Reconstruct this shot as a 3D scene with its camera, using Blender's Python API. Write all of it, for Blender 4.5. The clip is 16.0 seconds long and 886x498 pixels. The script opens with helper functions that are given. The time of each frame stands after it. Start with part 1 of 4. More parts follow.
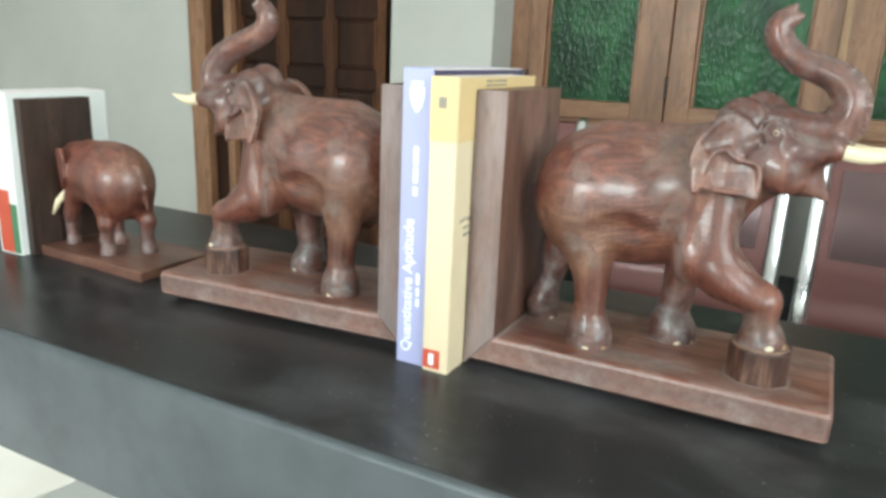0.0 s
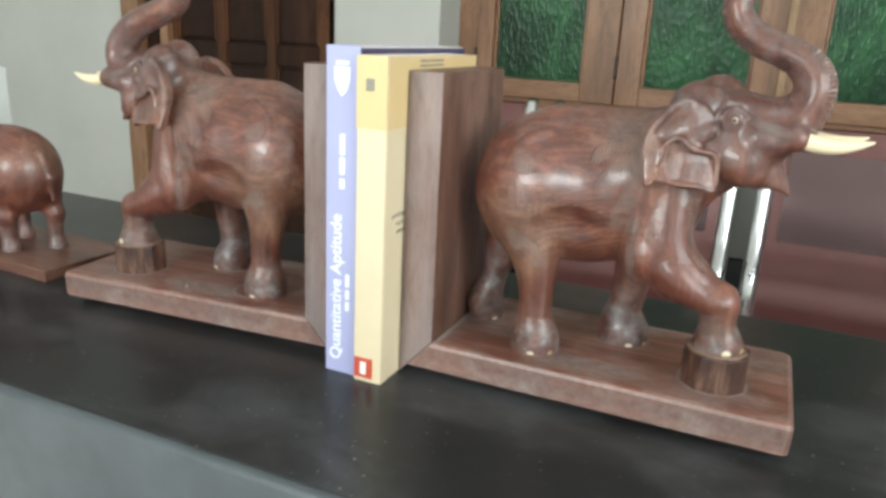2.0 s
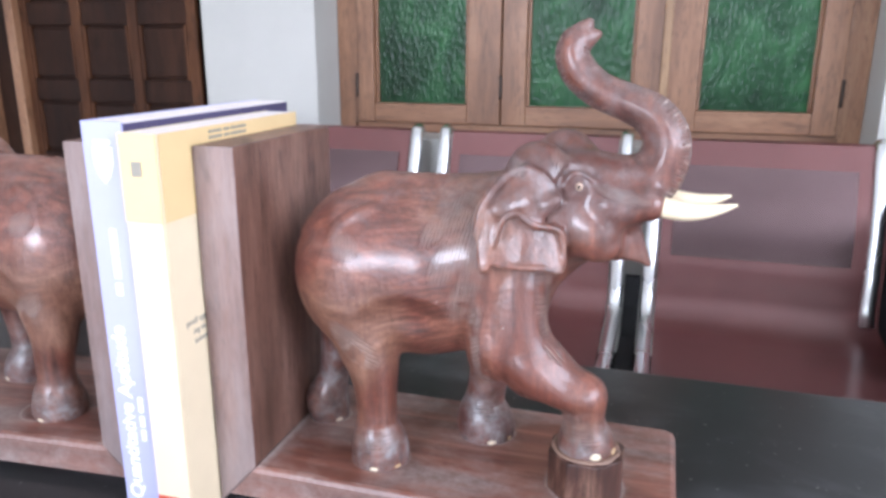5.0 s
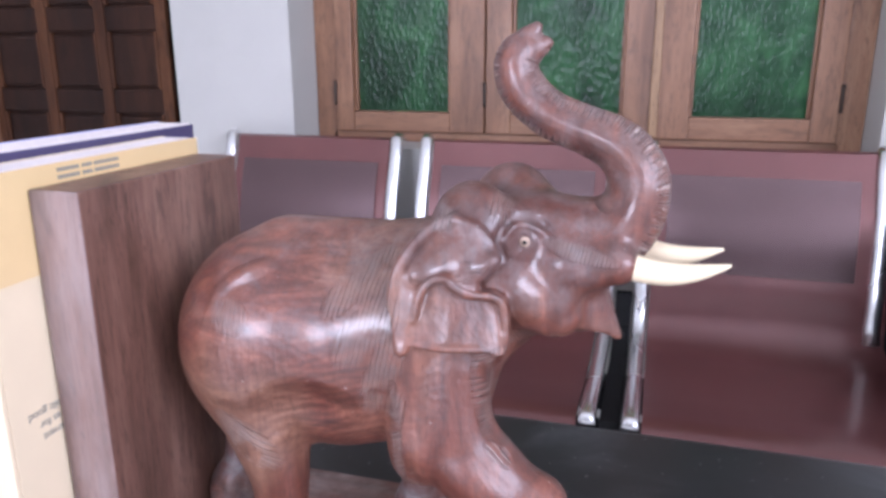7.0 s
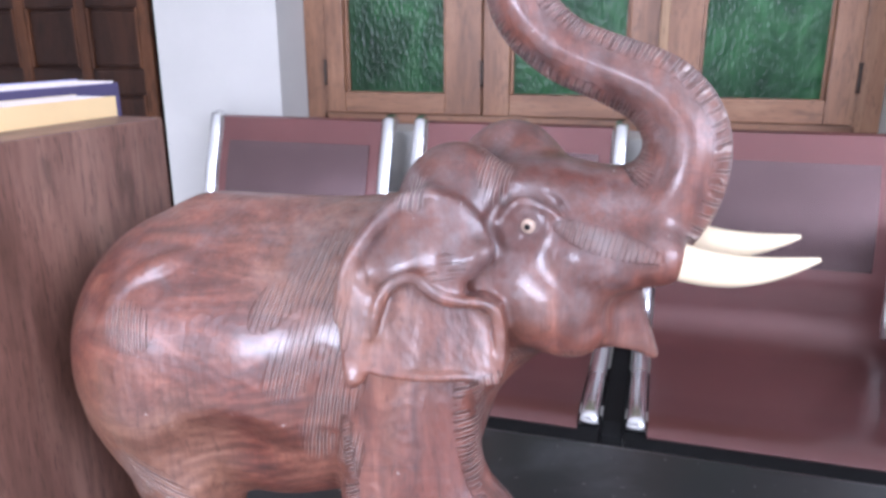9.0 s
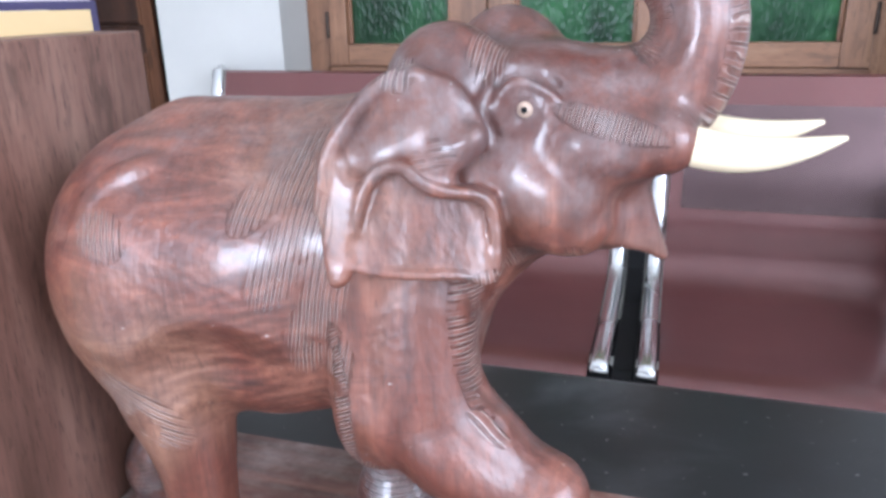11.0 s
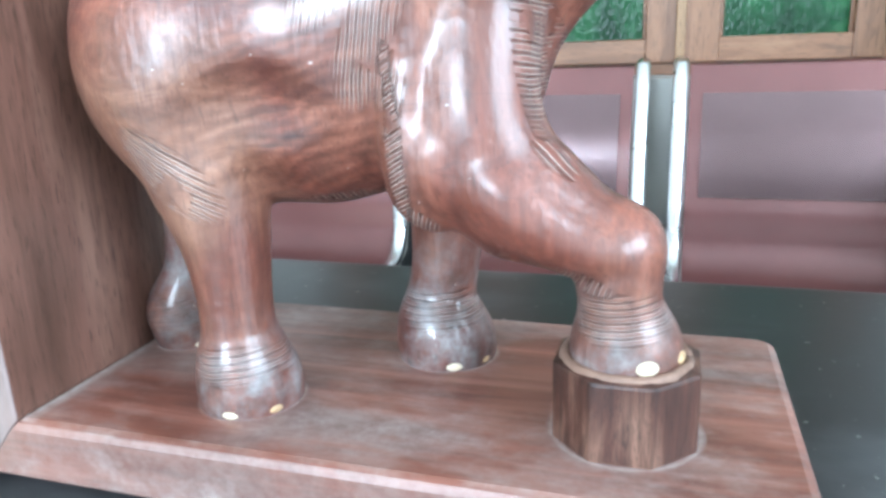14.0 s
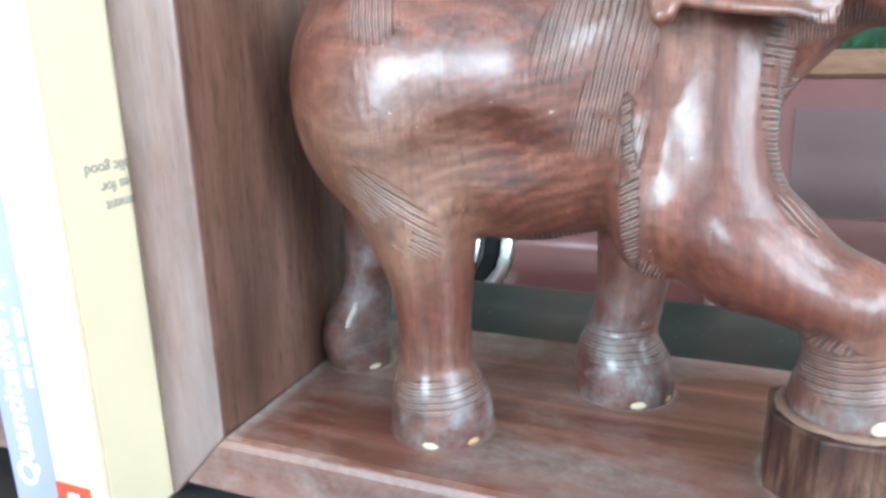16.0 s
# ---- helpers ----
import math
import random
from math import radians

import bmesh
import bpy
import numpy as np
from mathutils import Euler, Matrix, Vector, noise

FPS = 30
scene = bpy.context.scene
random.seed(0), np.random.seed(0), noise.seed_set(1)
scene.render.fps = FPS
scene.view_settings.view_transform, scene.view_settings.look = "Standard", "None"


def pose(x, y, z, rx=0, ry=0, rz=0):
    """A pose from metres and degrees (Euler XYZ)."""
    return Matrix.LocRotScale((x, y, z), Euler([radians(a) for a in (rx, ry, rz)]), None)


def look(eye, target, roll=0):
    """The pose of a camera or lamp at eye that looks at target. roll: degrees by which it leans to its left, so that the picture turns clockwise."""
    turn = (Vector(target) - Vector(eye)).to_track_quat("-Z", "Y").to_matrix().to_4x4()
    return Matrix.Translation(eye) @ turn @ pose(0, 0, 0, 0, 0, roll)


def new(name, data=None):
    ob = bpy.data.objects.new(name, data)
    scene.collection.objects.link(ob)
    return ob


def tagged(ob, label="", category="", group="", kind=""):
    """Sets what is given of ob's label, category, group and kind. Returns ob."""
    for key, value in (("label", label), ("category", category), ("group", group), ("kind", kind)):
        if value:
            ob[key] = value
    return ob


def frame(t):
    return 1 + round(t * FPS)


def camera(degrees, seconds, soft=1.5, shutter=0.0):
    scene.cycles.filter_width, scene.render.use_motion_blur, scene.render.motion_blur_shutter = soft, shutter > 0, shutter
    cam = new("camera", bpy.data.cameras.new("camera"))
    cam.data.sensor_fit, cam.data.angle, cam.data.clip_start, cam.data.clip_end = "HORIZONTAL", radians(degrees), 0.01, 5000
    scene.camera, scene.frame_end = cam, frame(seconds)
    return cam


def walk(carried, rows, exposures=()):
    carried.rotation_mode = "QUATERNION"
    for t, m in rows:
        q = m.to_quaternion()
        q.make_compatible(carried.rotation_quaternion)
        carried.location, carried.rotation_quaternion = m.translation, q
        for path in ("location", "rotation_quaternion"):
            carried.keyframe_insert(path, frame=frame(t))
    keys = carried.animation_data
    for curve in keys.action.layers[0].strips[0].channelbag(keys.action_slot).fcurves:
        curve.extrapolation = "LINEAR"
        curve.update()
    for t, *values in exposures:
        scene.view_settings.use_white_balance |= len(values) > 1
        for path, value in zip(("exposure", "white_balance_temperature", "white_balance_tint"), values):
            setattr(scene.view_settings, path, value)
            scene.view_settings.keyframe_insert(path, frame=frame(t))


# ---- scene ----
cam = camera(62.7, 16.0, soft=3.3)
PATH = [
    (0, (0.036, -0.01, 0.998), (-0.846, 1.707, 0.475), 2.4),
    (0.5, (0.032, -0.012, 0.999), (-0.841, 1.713, 0.487), 2.5),
    (1, (0.038, -0.006, 0.998), (-0.755, 1.752, 0.466), 2.6),
    (1.5, (0.035, 0.012, 0.995), (-0.736, 1.771, 0.439), 2.7),
    (2, (0.025, 0.045, 0.998), (-0.734, 1.804, 0.425), 2.9),
    (2.5, (0.013, 0.107, 0.999), (-0.755, 1.85, 0.391), 2.6),
    (3, (0.012, 0.15, 1.01), (-0.548, 1.996, 0.484), 3.8),
    (3.2, (0.003, 0.158, 1.016), (-0.495, 2.026, 0.506), 2.7),
    (5.5, (0.053, 0.153, 1.023), (-0.5, 2.001, 0.493), -0.3),
    (6, (0.054, 0.2, 1.023), (-0.445, 2.07, 0.517), -0.2),
    (6.5, (0.054, 0.222, 1.023), (-0.522, 2.06, 0.486), -0.4),
    (7, (0.054, 0.253, 1.027), (-0.491, 2.105, 0.507), -0.2),
    (7.5, (0.05, 0.28, 1.027), (-0.476, 2.134, 0.495), -0.3),
    (8, (0.044, 0.307, 1.02), (-0.496, 2.139, 0.428), -0.4),
    (10.3, (0.038, 0.344, 0.999), (-0.497, 2.206, 0.504), 0.3),
    (10.5, (0.04, 0.347, 1.004), (-0.505, 2.171, 0.391), -0.6),
    (11, (0.041, 0.343, 0.982), (-0.515, 2.15, 0.331), -1.3),
    (11.5, (0.039, 0.342, 0.966), (-0.499, 2.142, 0.278), -0.4),
    (12, (0.041, 0.336, 0.944), (-0.507, 2.153, 0.314), -1.3),
    (12.5, (0.038, 0.334, 0.916), (-0.511, 2.161, 0.314), -2.1),
    (13, (0.036, 0.335, 0.903), (-0.523, 2.162, 0.309), -1.8),
    (13.5, (0.032, 0.332, 0.895), (-0.543, 2.163, 0.33), -2.2),
    (14, (0.027, 0.331, 0.894), (-0.554, 2.164, 0.342), -2.2),
    (14.5, (0.018, 0.333, 0.894), (-0.572, 2.164, 0.347), -1.9),
    (15, (0.004, 0.326, 0.898), (-0.629, 2.146, 0.361), -2.1),
    (15.5, (-0.012, 0.322, 0.886), (-0.69, 2.121, 0.336), -1.0),
    (16, (-0.019, 0.315, 0.908), (-0.738, 2.1, 0.365), -1.3),
]
walk(cam, [(t, look(eye, target, roll)) for t, eye, target, roll in PATH], [
    (0.0, -0.04, 6400, -1), (1.0, -0.14, 6500, 1), (2.0, -0.17, 6500, 2), (2.5, 0.03, 6450, 2), (3.2, 0.0, 6250, 8), (5.5, 0.32, 5720, 19), (6.5, 0.23, 5680, 21), (7.0, 0.08, 5700, 28), (8.0, 0.35, 5650, 28), (10.5, 0.36, 5600, 21), (10.75, 0.58, 5600, 20), (11.0, 0.42, 5550, 17),
    (11.5, 0.68, 5350, 2), (11.75, 0.76, 5330, 0), (12.0, 0.86, 5320, -1), (12.5, 1.06, 5300, -3), (13.5, 0.93, 5300, 0), (14.5, 0.9, 5350, 3), (15.0, 0.9, 5500, 5), (15.5, 0.53, 5500, 2), (16.0, 0.5, 5500, 1)])

# ---- world and light ----
world = bpy.data.worlds.new("world")
scene.world = world
world.use_nodes = True
wn = world.node_tree.nodes
sky = wn.new("ShaderNodeTexSky")
sky.sky_type, sky.sun_disc = "NISHITA", False
sky.sun_elevation, sky.sun_rotation = radians(33), radians(191)
world.node_tree.links.new(sky.outputs[0], wn["Background"].inputs[0])
wn["Background"].inputs[1].default_value = 0.12


def area_lamp(name, at, target, wide, high, power, colour):
    data = bpy.data.lights.new(name, "AREA")
    data.shape, data.size, data.size_y = "RECTANGLE", wide, high
    data.energy, data.color = power, colour
    ob = new(name, data)
    ob.matrix_world = look(at, target)
    return ob


# daylight entering by the openings behind and beside the camera
area_lamp("daylight_window", (-0.75, -2.06, 1.50), (-0.75, 0, 1.35), 0.95, 0.60, 56, (0.90, 0.96, 1.0))
area_lamp("daylight_east_window", (2.56, -0.90, 1.80), (0, 0.3, 1.1), 2.0, 1.4, 98, (0.92, 0.97, 1.0))
area_lamp("daylight_doorway", (-1.9, -2.06, 1.2), (-1.9, 0, 1.0), 1.0, 2.2, 4, (0.92, 0.97, 1.0))
sun_data = bpy.data.lights.new("sun", "SUN")
sun_data.energy, sun_data.angle, sun_data.color = 4.0, radians(0.5), (1.0, 0.95, 0.88)
new("sun", sun_data).matrix_world = look((-0.57, -2.9, 1.94), (0, 0, 0))


# ---- materials ----
class Mat:
    """A small builder for node materials."""

    def __init__(self, name):
        self.m = bpy.data.materials.new(name)
        self.m.use_nodes = True
        self.t = self.m.node_tree
        self.b = self.t.nodes["Principled BSDF"]

    def n(self, kind, **inputs):
        node = self.t.nodes.new("ShaderNode" + kind)
        for key, value in inputs.items():
            self.put(node.inputs[key.replace("_", " ")], value)
        return node

    def put(self, socket, value):
        if isinstance(value, bpy.types.NodeSocket):
            self.t.links.new(value, socket)
        elif isinstance(value, tuple) and len(value) == 3 and socket.type == "RGBA":
            socket.default_value = (*value, 1)
        else:
            socket.default_value = value

    def coord(self, scale=(1, 1, 1), turn=(0, 0, 0), move=(0, 0, 0)):
        c = self.n("TexCoord")
        mp = self.n("Mapping", Vector=c.outputs["Object"])
        mp.inputs["Scale"].default_value = scale
        mp.inputs["Location"].default_value = move
        mp.inputs["Rotation"].default_value = [radians(a) for a in turn]
        return mp.outputs[0]

    def noise(self, scale, vec=None, detail=4.0, rough=0.55, distort=0.0):
        node = self.n("TexNoise", Scale=scale, Detail=detail, Roughness=rough, Distortion=distort)
        if vec is not None:
            self.put(node.inputs["Vector"], vec)
        return node.outputs[0]

    def ramp(self, fac, *stops):
        node = self.n("ValToRGB", Fac=fac)
        e = node.color_ramp.elements
        while len(e) < len(stops):
            e.new(0.5)
        for el, (p, c) in zip(e, stops):
            el.position = p
            el.color = (*c, 1) if isinstance(c, tuple) else (c, c, c, 1)
        return node.outputs[0]

    def mix(self, fac, a, b, mode="MIX"):
        node = self.t.nodes.new("ShaderNodeMix")
        node.data_type, node.blend_type = "RGBA", mode
        self.put(node.inputs[0], fac)
        self.put(node.inputs[6], a)
        self.put(node.inputs[7], b)
        return node.outputs[2]

    def math(self, op, a, b=0.0, c=0.0):
        node = self.t.nodes.new("ShaderNodeMath")
        node.operation = op
        for s, v in zip(node.inputs, (a, b, c)):
            self.put(s, v)
        return node.outputs[0]

    def bump(self, height, strength=0.3, distance=0.001, normal=None):
        node = self.n("Bump", Height=height, Strength=strength, Distance=distance)
        if normal is not None:
            self.put(node.inputs["Normal"], normal)
        return node.outputs[0]

    def set(self, **kw):
        for key, value in kw.items():
            self.put(self.b.inputs[key.replace("_", " ")], value)
        return self.m


def carved_wood():
    """Varnished rosewood: dark heartwood and paler sapwood, figure along the block, knife cuts from the hatch
    attribute, dust.
    """
    k = Mat("carved_rosewood")
    big = k.noise(11, k.coord((1, 1.2, 0.8), (0, 20, 0)), 3, 0.5, 1.0)
    sp = k.n("SeparateXYZ", Vector=k.coord())
    upright = k.noise(40, k.coord((2.2, 2.2, 0.32), (0, 16, 0)), 7, 0.60, 0.9)
    level = k.noise(40, k.coord((0.50, 1.9, 1.9), (0, 12, 0)), 8, 0.66, 1.6)
    turnover = k.math("ADD", k.math("MULTIPLY", sp.outputs[0], 14.0), k.math("MULTIPLY", k.noise(20, k.coord(), 2), 0.8))
    turnover = k.math("MAXIMUM", k.ramp(k.math("SUBTRACT", turnover, 1.9), (0.30, 0.0), (0.70, 1.0)), k.ramp(sp.outputs[2], (0.085, 1.0), (0.12, 0.0)))
    grain = k.mix(turnover, level, upright)
    fine = k.noise(300, k.coord((1.5, 1.5, 0.09), (0, 14, 0)), 3, 0.6)
    # paler sapwood with growth rings, round the haunch and belly
    ringy = k.n("TexWave", Scale=72.0, Distortion=14.0, Detail=3.0, Detail_Scale=0.5)
    ringy.wave_type, ringy.rings_direction = "RINGS", "Y"
    k.put(ringy.inputs["Vector"], k.coord((0.75, 0.5, 1.1), (0, -24, 0), (-0.122, -0.02, -0.070)))
    dx = k.math("MULTIPLY", k.math("SUBTRACT", sp.outputs[0], 0.076), 0.85)
    dz = k.math("MULTIPLY", k.math("SUBTRACT", sp.outputs[2], 0.113), 1.15)
    away = k.math("SQRT", k.math("ADD", k.math("MULTIPLY", dx, dx), k.math("MULTIPLY", dz, dz)))
    sap = k.math("ADD", k.math("MULTIPLY", away, 14.0), k.math("MULTIPLY", k.noise(16, k.coord((1, 1, 0.8)), 4, 0.6, 0.8), 0.75))
    sap = k.ramp(sap, (0.70, 1.0), (1.18, 0.0))
    pale = k.noise(9, k.coord((0.9, 1, 1.1), (0, 30, 0), (0.31, 0, 0.12)), 4, 0.6, 1.2)
    sap = k.math("MAXIMUM", sap, k.ramp(pale, (0.53, 0.0), (0.68, 0.6)))
    lines = k.math("MULTIPLY", k.math("SUBTRACT", ringy.outputs[1], 0.5), k.ramp(k.math("ADD", k.math("ABSOLUTE", k.math("SUBTRACT", sp.outputs[0], 0.128)), k.math("ABSOLUTE", k.math("SUBTRACT", sp.outputs[2], 0.122))), (0.018, 1.0), (0.055, 0.12)))
    mottle = k.noise(24, k.coord((0.8, 1, 1.1), (0, 25, 0)), 7, 0.66, 1.6)
    tone = k.math("ADD", k.math("MULTIPLY", grain, 0.58), k.math("MULTIPLY", mottle, 0.36))
    tone = k.math("ADD", tone, k.math("MULTIPLY", lines, 0.08))
    col = k.ramp(tone, (0.31, (0.042, 0.0120, 0.0080)), (0.44, (0.120, 0.0345, 0.0215)), (0.55, (0.215, 0.0690, 0.0420)), (0.68, (0.360, 0.155, 0.100)))
    col = k.mix(k.math("MULTIPLY", sap, 0.64), col, k.ramp(tone, (0.30, (0.095, 0.040, 0.025)), (0.46, (0.215, 0.107, 0.065)), (0.66, (0.370, 0.225, 0.150))))
    dark = k.noise(7, k.coord((1, 1, 1.2), (0, -25, 0)), 4, 0.55, 1.4)
    col = k.mix(k.math("MULTIPLY", k.ramp(dark, (0.45, 0.0), (0.60, 0.65)), k.math("SUBTRACT", 1.0, k.math("MULTIPLY", sap, 0.7))), col, (0.070, 0.019, 0.014))
    # a deeper, darker red running down the shoulder and foreleg
    hx, hz = k.math("SUBTRACT", sp.outputs[0], 0.186), k.math("SUBTRACT", sp.outputs[2], 0.112)
    deep_red = k.math("SQRT", k.math("ADD", k.math("MULTIPLY", hx, hx), k.math("MULTIPLY", k.math("MULTIPLY", hz, hz), 0.5)))
    deep_red = k.math("ADD", k.math("MULTIPLY", deep_red, 14.0), k.math("MULTIPLY", k.noise(34, k.coord((1.4, 1, 0.5), (0, 20, 0)), 4, 0.6, 1.0), 0.7))
    col = k.mix(k.ramp(deep_red, (0.62, 0.75), (1.05, 0.0)), col, k.ramp(upright, (0.38, (0.070, 0.0170, 0.0105)), (0.62, (0.175, 0.0480, 0.0290))))
    col = k.mix(k.ramp(fine, (0.50, 0.0), (0.74, 0.36)), col, (0.046, 0.014, 0.010))
    vein = k.noise(19, k.coord((0.7, 1.2, 1.5), (0, 22, 0)), 4, 0.55, 2.2)
    vein = k.ramp(vein, (0.470, 0.0), (0.495, 1.0), (0.505, 1.0), (0.535, 0.0))
    col = k.mix(k.math("MULTIPLY", vein, k.ramp(big, (0.42, 0.05), (0.60, 0.32))), col, (0.055, 0.015, 0.011))
    pores = k.noise(900, k.coord((1.2, 1.2, 0.16), (0, 14, 0)), 2, 0.5)
    col = k.mix(k.ramp(pores, (0.58, 0.0), (0.70, 0.4)), col, (0.040, 0.012, 0.009))
    at = k.n("Attribute")
    at.attribute_name = "hatch"
    sep = k.n("SeparateColor", Color=at.outputs["Color"])
    u, mask, dust = sep.outputs[0], sep.outputs[1], sep.outputs[2]
    wob = k.math("MULTIPLY", k.noise(38, k.coord(), 2), 1.2)
    wave = k.math("SINE", k.math("MULTIPLY", k.math("ADD", u, wob), 2 * math.pi))
    half = k.math("MULTIPLY", k.math("ADD", wave, 1.0), 0.5)
    cut = k.ramp(half, (0.62, 0.0), (0.92, 1.0))
    ridge = k.ramp(half, (0.34, 0.0), (0.50, 1.0), (0.62, 1.0), (0.72, 0.0))
    broken = k.ramp(k.noise(85, k.coord((1, 1, 1)), 2), (0.36, 0.0), (0.46, 1.0))
    cut = k.math("MULTIPLY", k.math("MULTIPLY", cut, mask), broken)
    ridge = k.math("MULTIPLY", k.math("MULTIPLY", ridge, mask), broken)
    # cuts darkened in colour; pale ridge colour paints the highlights on their edges
    col = k.mix(k.math("MULTIPLY", cut, 0.16), col, (0.045, 0.016, 0.012))
    col = k.mix(k.math("MULTIPLY", ridge, 0.75), col, (0.54, 0.43, 0.38))
    dirt = k.math("MULTIPLY", dust, k.ramp(k.noise(120, k.coord(), 5, 0.72), (0.36, 0.0), (0.64, 1.0)))
    col = k.mix(k.math("MULTIPLY", dirt, 0.75), col, k.ramp(k.noise(65, k.coord(), 4, 0.65), (0.38, (0.050, 0.036, 0.030)), (0.62, (0.290, 0.280, 0.282))))
    speck = k.noise(420, k.coord(), 1, 0.5)
    col = k.mix(k.ramp(speck, (0.785, 0.0), (0.81, 0.5)), col, (0.50, 0.45, 0.42))
    worn = k.noise(26, k.coord(), 6, 0.7)
    rough = k.math("ADD", 0.36, k.math("MULTIPLY", k.ramp(worn, (0.35, 0.0), (0.7, 1.0)), 0.20))
    rough = k.math("ADD", rough, k.math("MULTIPLY", dirt, 0.3))
    facet = k.n("TexVoronoi", Scale=85.0)
    facet.feature = "SMOOTH_F1"
    nrm = k.bump(facet.outputs[0], 0.09, 0.004)
    nrm = k.bump(k.noise(70, k.coord((1, 1, 0.6)), 5, 0.62), 0.32, 0.002, nrm)
    nrm = k.bump(fine, 0.50, 0.0006, nrm)
    nrm = k.bump(k.math("SUBTRACT", 1.0, cut), 1.0, 0.0013, nrm)
    return k.set(Base_Color=col, Roughness=rough, Normal=nrm, Specular_IOR_Level=0.6, Coat_Weight=0.42, Coat_Roughness=k.ramp(worn, (0.35, 0.15), (0.7, 0.28)))


def board_wood(name, dark, mid, light, scale=1.0, along="x", rough=0.42, coat=0.1, pale_front=0.0):
    k = Mat(name)
    s = {"x": (0.10, 1.6, 1.6), "z": (1.6, 1.6, 0.10), "y": (1.6, 0.1, 1.6)}[along]
    wide = {"x": (0.35, 1.4, 1.4), "z": (1.4, 1.4, 0.35), "y": (1.4, 0.35, 1.4)}[along]
    vec = k.coord(s)
    grain = k.noise(42 * scale, vec, 7, 0.66, 1.3)
    fine = k.noise(300 * scale, vec, 4, 0.65)
    patch = k.noise(17 * scale, k.coord(wide), 5, 0.6, 0.6)
    col = k.ramp(k.math("ADD", k.math("MULTIPLY", grain, 0.34), k.math("MULTIPLY", patch, 0.66)), (0.36, dark), (0.50, mid), (0.66, light))
    col = k.mix(k.ramp(fine, (0.48, 0.0), (0.72, 0.55)), col, dark)
    fleck = k.noise(620 * scale, k.coord(tuple(v * (1.0 if v > 1 else 2.0) for v in s)), 2, 0.5)
    col = k.mix(k.ramp(fleck, (0.60, 0.0), (0.68, 0.55)), col, tuple(v * 0.5 for v in dark))
    streak = k.ramp(k.noise(58 * scale, k.coord(tuple(v * 1.3 for v in wide)), 4, 0.6, 0.5), (0.58, 0.0), (0.68, 0.5))
    col = k.mix(streak, col, tuple(v * 0.6 for v in dark))
    if pale_front:
        # paler, mottled film over the front face only
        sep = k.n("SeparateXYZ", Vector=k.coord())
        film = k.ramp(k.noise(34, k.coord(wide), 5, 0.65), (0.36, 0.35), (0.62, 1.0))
        col = k.mix(k.math("MULTIPLY", k.math("LESS_THAN", sep.outputs[1], -0.0092), k.math("MULTIPLY", film, pale_front)), col, (0.40, 0.335, 0.325))
    r = k.math("ADD", rough - 0.10, k.math("MULTIPLY", k.noise(30, k.coord(), 5, 0.7), 0.24))
    nrm = k.bump(fine, 0.3, 0.0006, k.bump(grain, 0.15, 0.001))
    return k.set(Base_Color=col, Roughness=r, Normal=nrm, Coat_Weight=coat, Coat_Roughness=0.25)


def dusty_base():
    """The base board: the bookend's wood, greyed by dust that has settled in the joint and round the feet."""
    k = Mat("dusty_base_board")
    vec = k.coord((0.10, 1.6, 1.6))
    grain = k.noise(48, vec, 7, 0.62, 0.8)
    fine = k.noise(330, vec, 3, 0.6)
    col = k.ramp(grain, (0.30, (0.078, 0.026, 0.018)), (0.5, (0.185, 0.068, 0.046)), (0.72, (0.295, 0.135, 0.098)))
    col = k.mix(k.ramp(fine, (0.5, 0.0), (0.72, 0.4)), col, (0.08, 0.032, 0.022))
    worn = k.noise(24, k.coord((0.6, 1.3, 1)), 5, 0.65, 0.8)
    col = k.mix(k.ramp(worn, (0.50, 0.0), (0.68, 0.6)), col, (0.075, 0.028, 0.020))
    sep = k.n("SeparateXYZ", Vector=k.coord())
    joint = k.math("SUBTRACT", 1.0, k.math("MULTIPLY", k.math("ABSOLUTE", k.math("SUBTRACT", sep.outputs[0], 0.027)), 170.0))
    patch = k.ramp(k.noise(26, k.coord((0.6, 1.2, 1)), 6, 0.72), (0.44, 0.0), (0.70, 0.62))
    # dust lying round the feet and the block
    for cx, cy, cr in ((0.0940, 0.0245, 0.0172), (0.1495, 0.074, 0.0182), (0.218, 0.0305, 0.0222), (0.0405, 0.065, 0.0140)):
        ax, ay = k.math("SUBTRACT", sep.outputs[0], cx), k.math("SUBTRACT", sep.outputs[1], cy)
        d = k.math("SQRT", k.math("ADD", k.math("MULTIPLY", ax, ax), k.math("MULTIPLY", ay, ay)))
        joint = k.math("MAXIMUM", joint, k.math("SUBTRACT", 0.8, k.math("MULTIPLY", k.math("ABSOLUTE", k.math("SUBTRACT", d, cr)), 420.0)))
    joint = k.math("MULTIPLY", joint, k.math("GREATER_THAN", sep.outputs[2], 0.0278))
    # front face paled by an even share
    front = k.math("MULTIPLY", k.math("LESS_THAN", sep.outputs[1], -0.0092), 0.28)
    dust = k.math("MAXIMUM", k.math("MAXIMUM", joint, patch), front)
    dust = k.math("MULTIPLY", dust, k.ramp(k.noise(160, k.coord(), 4, 0.7), (0.25, 0.25), (0.6, 1.0)))
    dust = k.math("MINIMUM", k.math("MAXIMUM", dust, 0.0), 0.9)
    col = k.mix(dust, col, (0.42, 0.36, 0.33))
    r = k.math("ADD", 0.38, k.math("MULTIPLY", dust, 0.35))
    return k.set(Base_Color=col, Roughness=r, Normal=k.bump(fine, 0.25, 0.0006, k.bump(grain, 0.12, 0.001)), Coat_Weight=0.1, Coat_Roughness=0.3)


